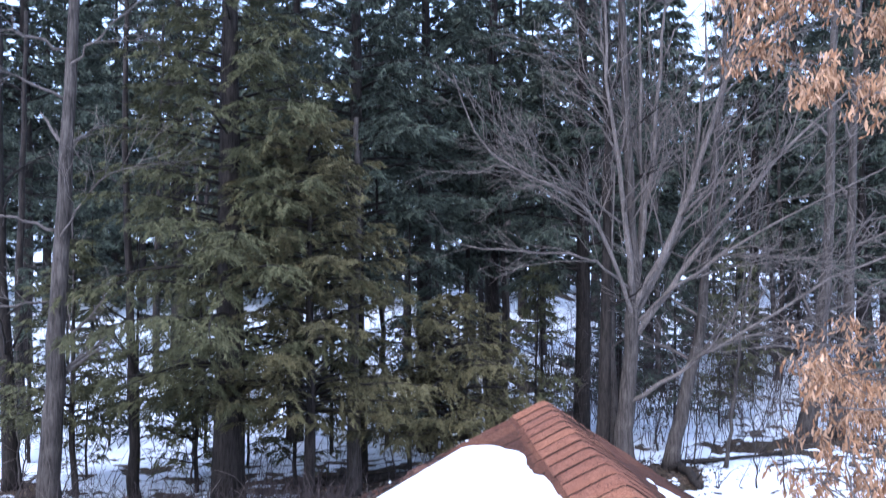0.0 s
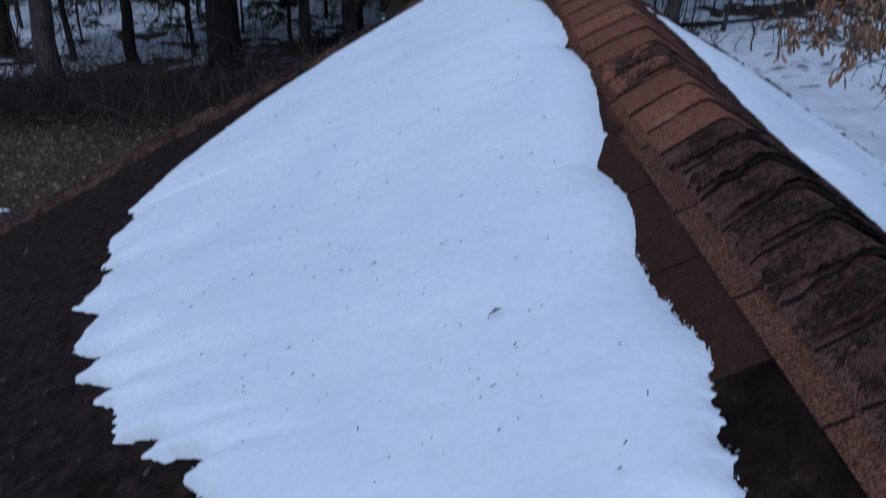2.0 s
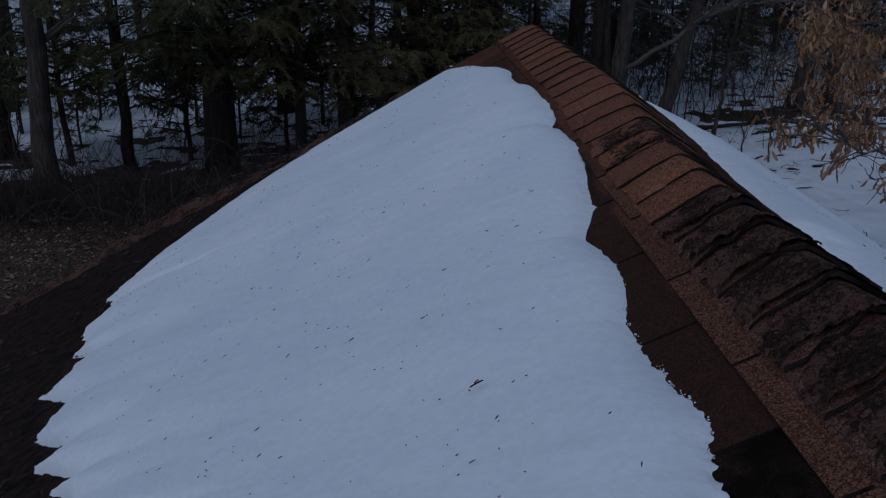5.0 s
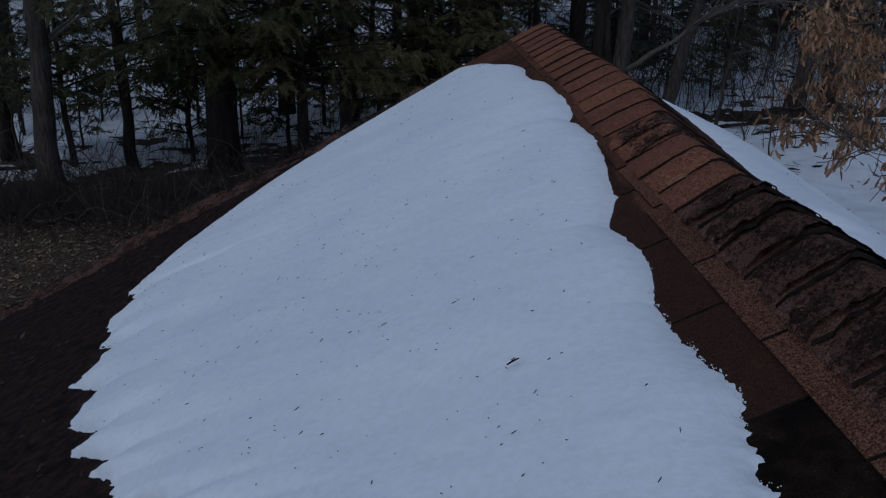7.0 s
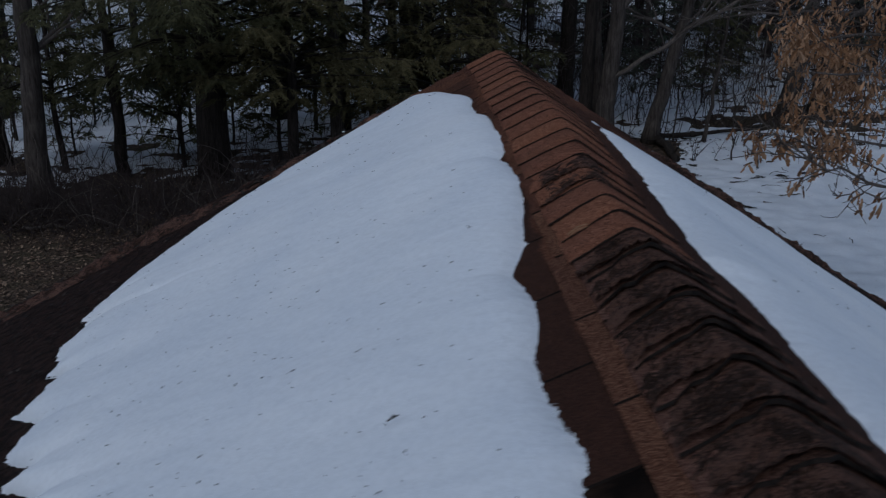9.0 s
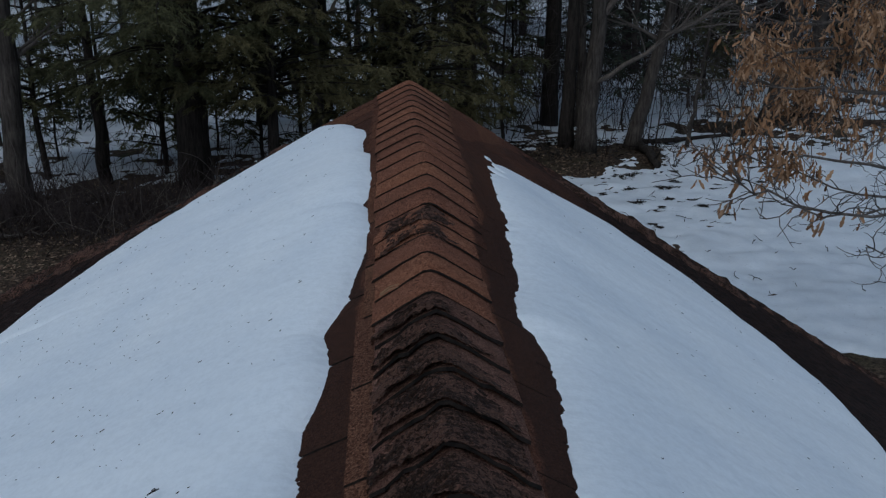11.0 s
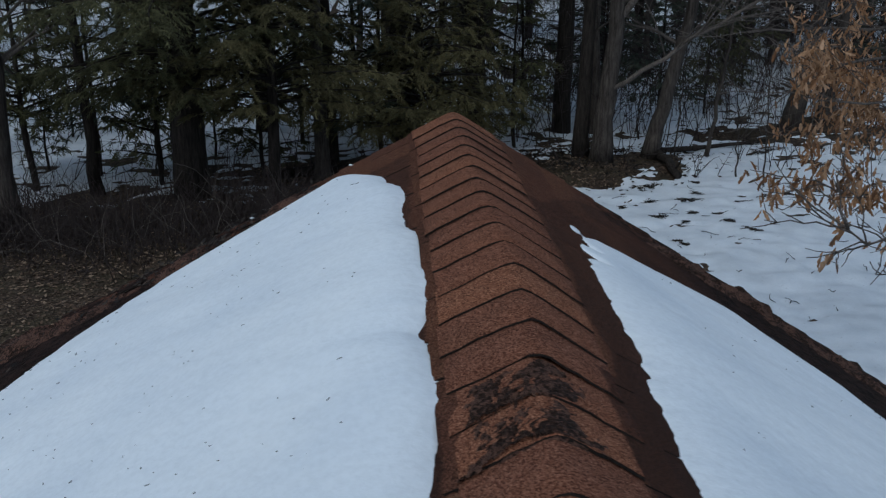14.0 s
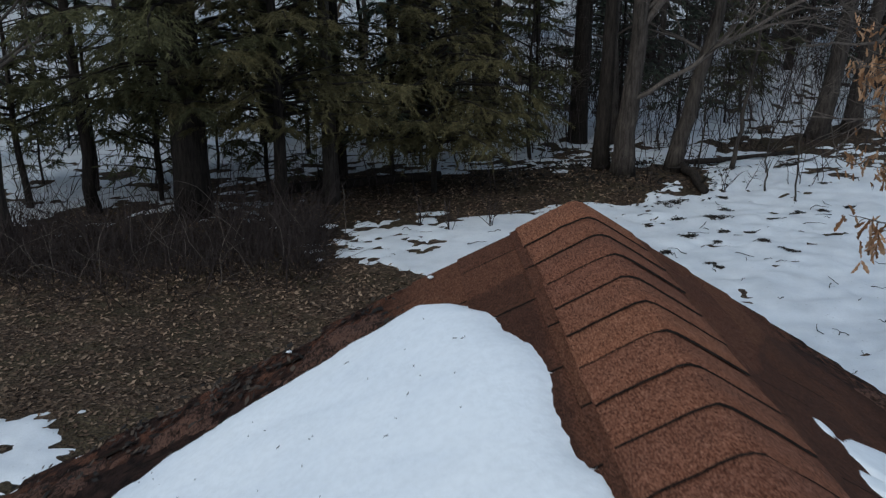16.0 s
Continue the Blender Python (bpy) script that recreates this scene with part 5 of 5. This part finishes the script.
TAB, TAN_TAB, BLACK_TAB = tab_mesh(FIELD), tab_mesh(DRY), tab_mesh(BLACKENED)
tv = np.array([v.co[:] for v in TAB.vertices])
tf = [list(p.vertices) for p in TAB.polygons]
for side, eave, m, h, first in ((-1, EAVE_L, SLOPE_L, HL, 1.157), (1, EAVE_R, SLOPE_R, HR, 1.835)):
    rest = Sheaf()
    courses = int((eave * h - 0.12) / EXPOSED) + 1
    for i in range(courses):
        seam = first + (0.0 if i % 2 else PITCH / 2) + rng.gauss(0, 0.004)
        seam -= PITCH * math.ceil((seam - NEAR_Y) / PITCH) - PITCH
        for k in range(int((GABLE_Y - seam) / PITCH) + 1):
            y0, y1 = seam + PITCH * k, min(GABLE_Y, seam + PITCH * (k + 1))
            d = ((0.064 if side < 0 else 0.085) + EXPOSED * i - (0.018 if side < 0 and i == 0 and y0 > 1.8 else 0)) / h
            if side < 0 and i > 3 and y1 > GABLE_Y - 0.2:
                y1 -= rng.uniform(-0.015, 0.06)
            wide = (y1 - y0) / PITCH
            if wide < 0.08:
                continue
            p = on_roof(side, y0 if side > 0 else y1, d, -0.0125)
            ex = (on_roof(side, y1, d, -0.011) - on_roof(side, y0, d, -0.011)).normalized() * (1 if side > 0 else -1)
            up = (on_roof(side, y0, d, -0.011) - on_roof(side, y0, d + 0.14, -0.011)).normalized()
            ez = ex.cross(up).normalized()
            ey = ez.cross(ex)
            mat = Matrix.Translation(p) @ Matrix((ex, ey, ez)).transposed().to_4x4() @ pose(0, 0, 0, 0, 0, rng.gauss(0, 0.25)) @ Matrix.Diagonal((wide, 1, 1, 1))
            near = y0 > 0.6 and ((side < 0) or (i < 3 or y0 > 3.0 or i > 13))
            if near:
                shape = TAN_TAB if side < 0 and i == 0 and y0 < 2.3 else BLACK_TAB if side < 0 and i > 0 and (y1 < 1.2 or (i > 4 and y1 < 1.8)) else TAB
                ob = part("shingle", shape, FIELD, roofs[side])
                ob.matrix_basis = mat
            else:
                v = np.array([(mat @ Vector(c))[:] for c in tv])
                rest.add(v, tf)
    tagged(part("shingles", rest, FIELD, roofs[side], smooth=False), kind="stuff")


# ---- lichen and moss crusts on the caps and along the rake ----
def crust(name, label, side_pts, keep, parent):
    """A lumpy crust as a height field: points, heights; cells below the shingles are left out, and lichen breaks off at the butts of the caps."""
    pts, up, h = side_pts
    n, k = h.shape
    i, j = np.meshgrid(np.arange(n - 1), np.arange(k - 1), indexing="ij")
    q = np.stack([i * k + j, (i + 1) * k + j, (i + 1) * k + j + 1, i * k + j + 1], -1).reshape(-1, 4)
    q = q[(h.ravel()[q] > keep).any(1)]
    at = pts + up * h[..., None]
    if name == "lichen":
        z = at[..., 2].ravel()[q]
        q = q[z.max(1) - z.min(1) < 0.0095]
    s = Sheaf()
    s.add(at, q)
    o = part(name, s, MOSS, parent, label, name == "moss")
    return tagged(o, kind="stuff")


def cap_crust(y0, y1, amount, bold):
    """Lichen grown over the caps: thick curled lips along their near ends, lobes and pits between, thinning out beyond the crest."""
    ys, ss = np.arange(y0, y1, 0.003), np.linspace(-0.172, 0.13, 100)
    y, s_ = np.meshgrid(ys, ss, indexing="ij")
    m, hh = np.where(s_ < 0, SLOPE_L, SLOPE_R), np.where(s_ < 0, HL, HR)
    steps = np.array([cap_y(k) for k in range(34)])
    wavy = y + 0.006 * field(s_ * 17, np.floor(y * 7.4), 58) + 0.004 * field(s_ * 60, y * 3, 59)
    idx = np.interp(wavy, steps[::-1], np.arange(34)[::-1])
    phase = idx - np.floor(idx)
    lift = -0.0015 + (0.005 if y0 > 2 else 0.0165) * phase
    inner = np.clip(1 - np.abs(s_) / np.where(s_ < 0, 0.167, 0.147), 0, 1)
    pts = np.stack([RIDGE_X + bow(y) * inner + s_ / hh, y, RIDGE_Z - m * np.hypot(s_, 0.018) / hh + 0.62 * np.abs(bow(y)) * inner + lift + sag(y)], -1)
    warp = field(y * 40, s_ * 40, 56)
    lobes = 1 - 1.5 * np.abs(field(y * 60 + 1.6 * warp, s_ * 52 + 1.6 * warp, 52)) + 0.35 * field(y * 210, s_ * 190, 53)
    clump = 0.8 * rough(y * 15, s_ * 10, 51, 3) + 0.6 * field(y * 62, s_ * 48, 54) + 0.4 * field(y * 130, s_ * 100, 57)
    left = np.clip((s_ + (0.14 if y0 > 2 else 0.134) + 0.034 * field(y * 13, s_ * 5, 55) + 0.012 * field(y * 41, s_ * 30, 60)) * 26, -1, 0.35)
    thick = np.clip((1.8 - y) * 3, 0, 1)
    right = np.clip((0.03 + 0.07 * thick - s_) * 9, -1.0, 0.3)
    ends = np.clip(np.minimum(y - y0, y1 - y) * 120, 0, 1)
    cover = np.clip((clump + amount + 0.5 * thick + np.minimum(left, right) * 1.5 + 0.9 * phase - 0.5) * 2.0, -1, 1) - 2 * (1 - ends)
    lip = np.clip((phase - 0.5) / 0.45, 0, 1) ** 1.4 * np.clip(0.35 - s_ * 9, 0.25, 1)
    h = np.where(cover > 0, cover * (0.001 + 0.0065 * lobes * np.clip(0.55 - s_ * 8, 0.35, 1) + bold * 0.010 * lip * (0.7 + 0.5 * field(y * 9, s_ * 34, 61))), -0.005)
    return pts, np.array([0, 0, 1.0]), np.clip(h, -0.005, 0.023)


local(crust("lichen", "dark crusty lichen", cap_crust(2.325, 2.585, 0.62, 0.8), 0.0, house), house)
local(crust("lichen", "dark crusty lichen", cap_crust(0.75, 1.909, 0.25, 1.0), 0.0, house), house)


def rake_crust(side, y0, d0, d1, amount, seed):
    ys, ds = np.arange(y0, GABLE_Y + 0.012, 0.011), np.arange(d0, d1, 0.011)
    y, d = np.meshgrid(ys, ds, indexing="ij")
    m, hh = (SLOPE_L, HL) if side < 0 else (SLOPE_R, HR)
    pts = np.stack([RIDGE_X + side * d, y, RIDGE_Z - m * d + sag(y, d)], -1)
    n = rough(y * 9, d * 5, seed, 4) + 0.55 * rough(y * 30, d * 30, seed + 3, 2)
    ragged = 4.55 + 0.085 * field(d * 4.3, d * 0, seed + 7) + 0.03 * field(d * 19, y * 9, seed + 8)
    edge = np.clip((y - y0) * 8, -0.3, 1) * np.clip((d - d0) * 3, 0, 1) * np.clip((ragged - y) * 30, -0.6, 1)
    h = np.clip(0.036 * (n * np.abs(edge) + amount - 0.8 * (1 - edge)), -0.02, 0.03)
    if side > 0:
        pts, h = pts[:, ::-1], h[:, ::-1]
    return pts, np.array([side * m / hh, 0, 1 / hh]), h


local(crust("moss", "clumps of dark moss and rotted leaves along the rake", rake_crust(-1, 4.3, 0.35, EAVE_L, 0.22, 61), -0.004, house), house)
local(crust("moss", "clumps of dark moss and rotted leaves along the rake", rake_crust(1, 4.2, 0.45, EAVE_R, -0.22, 71), -0.004, house), house)

# ---- needles and bits of twig on the snow of the roof ----
s = Sheaf()
for k in range(800):
    side = -1 if k < 620 else 1
    y, d = nrng.uniform(0.6, 4.2), nrng.uniform(0.3, 1.7)
    if (snow_left(np.array(y), np.array(d)) if side < 0 else snow_right(np.array(y), np.array(d))) < 0.06:
        continue
    a = nrng.uniform(0, 2 * np.pi)
    p = np.array(on_roof(side, y, d, (0.055 if side < 0 else 0.04) * (1 - math.exp(-1.6)) + 0.012)[:])
    ln = nrng.choice([0.003, 0.003, 0.004, 0.005, 0.007, 0.010])
    way = np.array([math.cos(a), math.sin(a), -side * -math.cos(a) * (SLOPE_L if side < 0 else -SLOPE_R) * side * side])
    way[2] = math.cos(a) * (SLOPE_L if side < 0 else -SLOPE_R) + 0.1 * nrng.normal()
    s.tube(np.array([p - way * ln / 2, p, p + way * ln / 2]), np.array([0.0007, 0.0012, 0.0006]), 3)
tagged(part("needle_litter", s, BARK_DARK), "dark fallen needles scattered on the roof snow", "needles", kind="stuff")

# ---- loose grains of snow along its melting near edges ----
g = np.random.default_rng(87)
m = 90000
y, d = g.uniform(0.55, 1.75, m), g.uniform(0.2, 1.25, m)
f = snow_left(y, d)
ok = (f > np.where(d < 0.6, -0.006, -0.016)) & (f < 0.004) & (g.uniform(size=m) < np.exp(-np.abs(f + 0.002) / 0.006)) & (field(y * 24, d * 24, 88) + 0.5 * field(y * 70, d * 70, 89) > -0.1) & ((y < 1.45) | (d < 0.6))
y, d = y[ok], d[ok]
at = np.array([on_roof(-1, a, b, 0.003)[:] for a, b in zip(y, d)])
size = np.where(d < 0.6, 0.6, 0.9)[:, None, None] * g.choice([0.0012, 0.0016, 0.002, 0.003], len(y))[:, None, None] * g.uniform(0.7, 1.3, (len(y), 6, 1))
axes = np.array([(1, 0, 0), (0, 1, 0), (-1, 0, 0), (0, -1, 0), (0, 0, 1), (0, 0, -1)], float)
faces = np.array([(0, 1, 4), (1, 2, 4), (2, 3, 4), (3, 0, 4), (1, 0, 5), (2, 1, 5), (3, 2, 5), (0, 3, 5)])
s = Sheaf()
s.add(at[:, None] + axes * size, tris=(faces + 6 * np.arange(len(y))[:, None, None]))
tagged(part("snow_grains", s, SNOW, smooth=False), "loose grains of melting snow on the dark shingles", "snow", kind="stuff")

# ---- a forked twig on the snow, dry straws on the caps, litter on the bare lower roof ----
g = np.random.default_rng(91)
p = np.array(on_roof(-1, 1.487, 0.514, 0.058)[:])
s = Sheaf()
s.tube(np.array([p + (-0.011, -0.001, -0.005), p + (0, 0, 0.002), p + (0.010, 0.001, 0.006)]), np.array([0.0014, 0.0020, 0.0012]), 4)
s.tube(np.array([p + (0.004, 0, 0.003), p + (0.002, 0.005, 0.005), p + (-0.004, 0.001, 0.002)]), np.array([0.0015, 0.0012, 0.0009]), 4)
tagged(part("twig", s, TAR), "tiny forked dark twig lying on the roof snow", "twig")
for dy in (0.0, 0.012):
    s = Sheaf()
    a, b = np.array(on_roof(-1, 2.031 + dy, 0.128, 0.014)[:]), np.array(on_roof(-1, 2.025 + dy * 1.6, 0.083, 0.016)[:])
    s.tube(np.array([a, (a + b) / 2 + (0, 0.003, 0.004), b]), np.array([0.0011, 0.0012, 0.0007]), 4)
    tagged(part("dry_straw", s, STRAW), "thin dry straw lying across the ridge caps", "straw")
s = Sheaf()
m = 7200
y, d = g.uniform(0.4, 4.58, m), g.uniform(0.9, EAVE_L - 0.02, m)
y[5200:], d[5200:] = g.uniform(4.38, 4.61, 2000), g.uniform(0.45, EAVE_L - 0.02, 2000)
ok = (snow_left(y, d) < -0.01) & (g.uniform(size=m) < np.clip(0.25 + 0.6 * rough(y * 2, d * 2, 77), 0.05, 1) + (y > 4.38) * (0.2 + 0.6 * rough(y * 9, d * 5, 78)))
y, d = y[ok], d[ok]
m = len(y)
base = np.array([on_roof(-1, a, b, 0.004)[:] for a, b in zip(y, d)])
a = g.uniform(0, 2 * np.pi, m)
way = unit(np.stack([np.cos(a), np.sin(a), SLOPE_L * np.cos(a) + 0.25 * g.normal(size=m)], -1))
side = unit(np.stack([-np.sin(a), np.cos(a), -SLOPE_L * np.sin(a) + 0.3 * g.normal(size=m)], -1))
s.blades(base, way, side, g.uniform(0.010, 0.038, m), g.uniform(0.005, 0.018, m))
tagged(part("roof_litter", s, DARK_LITTER, smooth=False), "rotted leaf bits and needles on the wet lower roof", "leaves", kind="stuff")

# two crumbs of old snow on the bare rake
for y, d in ((4.54, 0.75), (4.56, 0.38)):
    bm = bmesh.new()
    bmesh.ops.create_icosphere(bm, subdivisions=2, radius=0.006)
    for v in bm.verts:
        v.co = Vector((v.co.x * 1.3, v.co.y, v.co.z * 0.6)) * (1 + 0.15 * g.normal())
    o = part("snow_crumb", bm, SNOW)
    o.location = on_roof(-1, y, d, 0.004)
    tagged(o, "small crumb of old snow on the bare shingles", "snow")
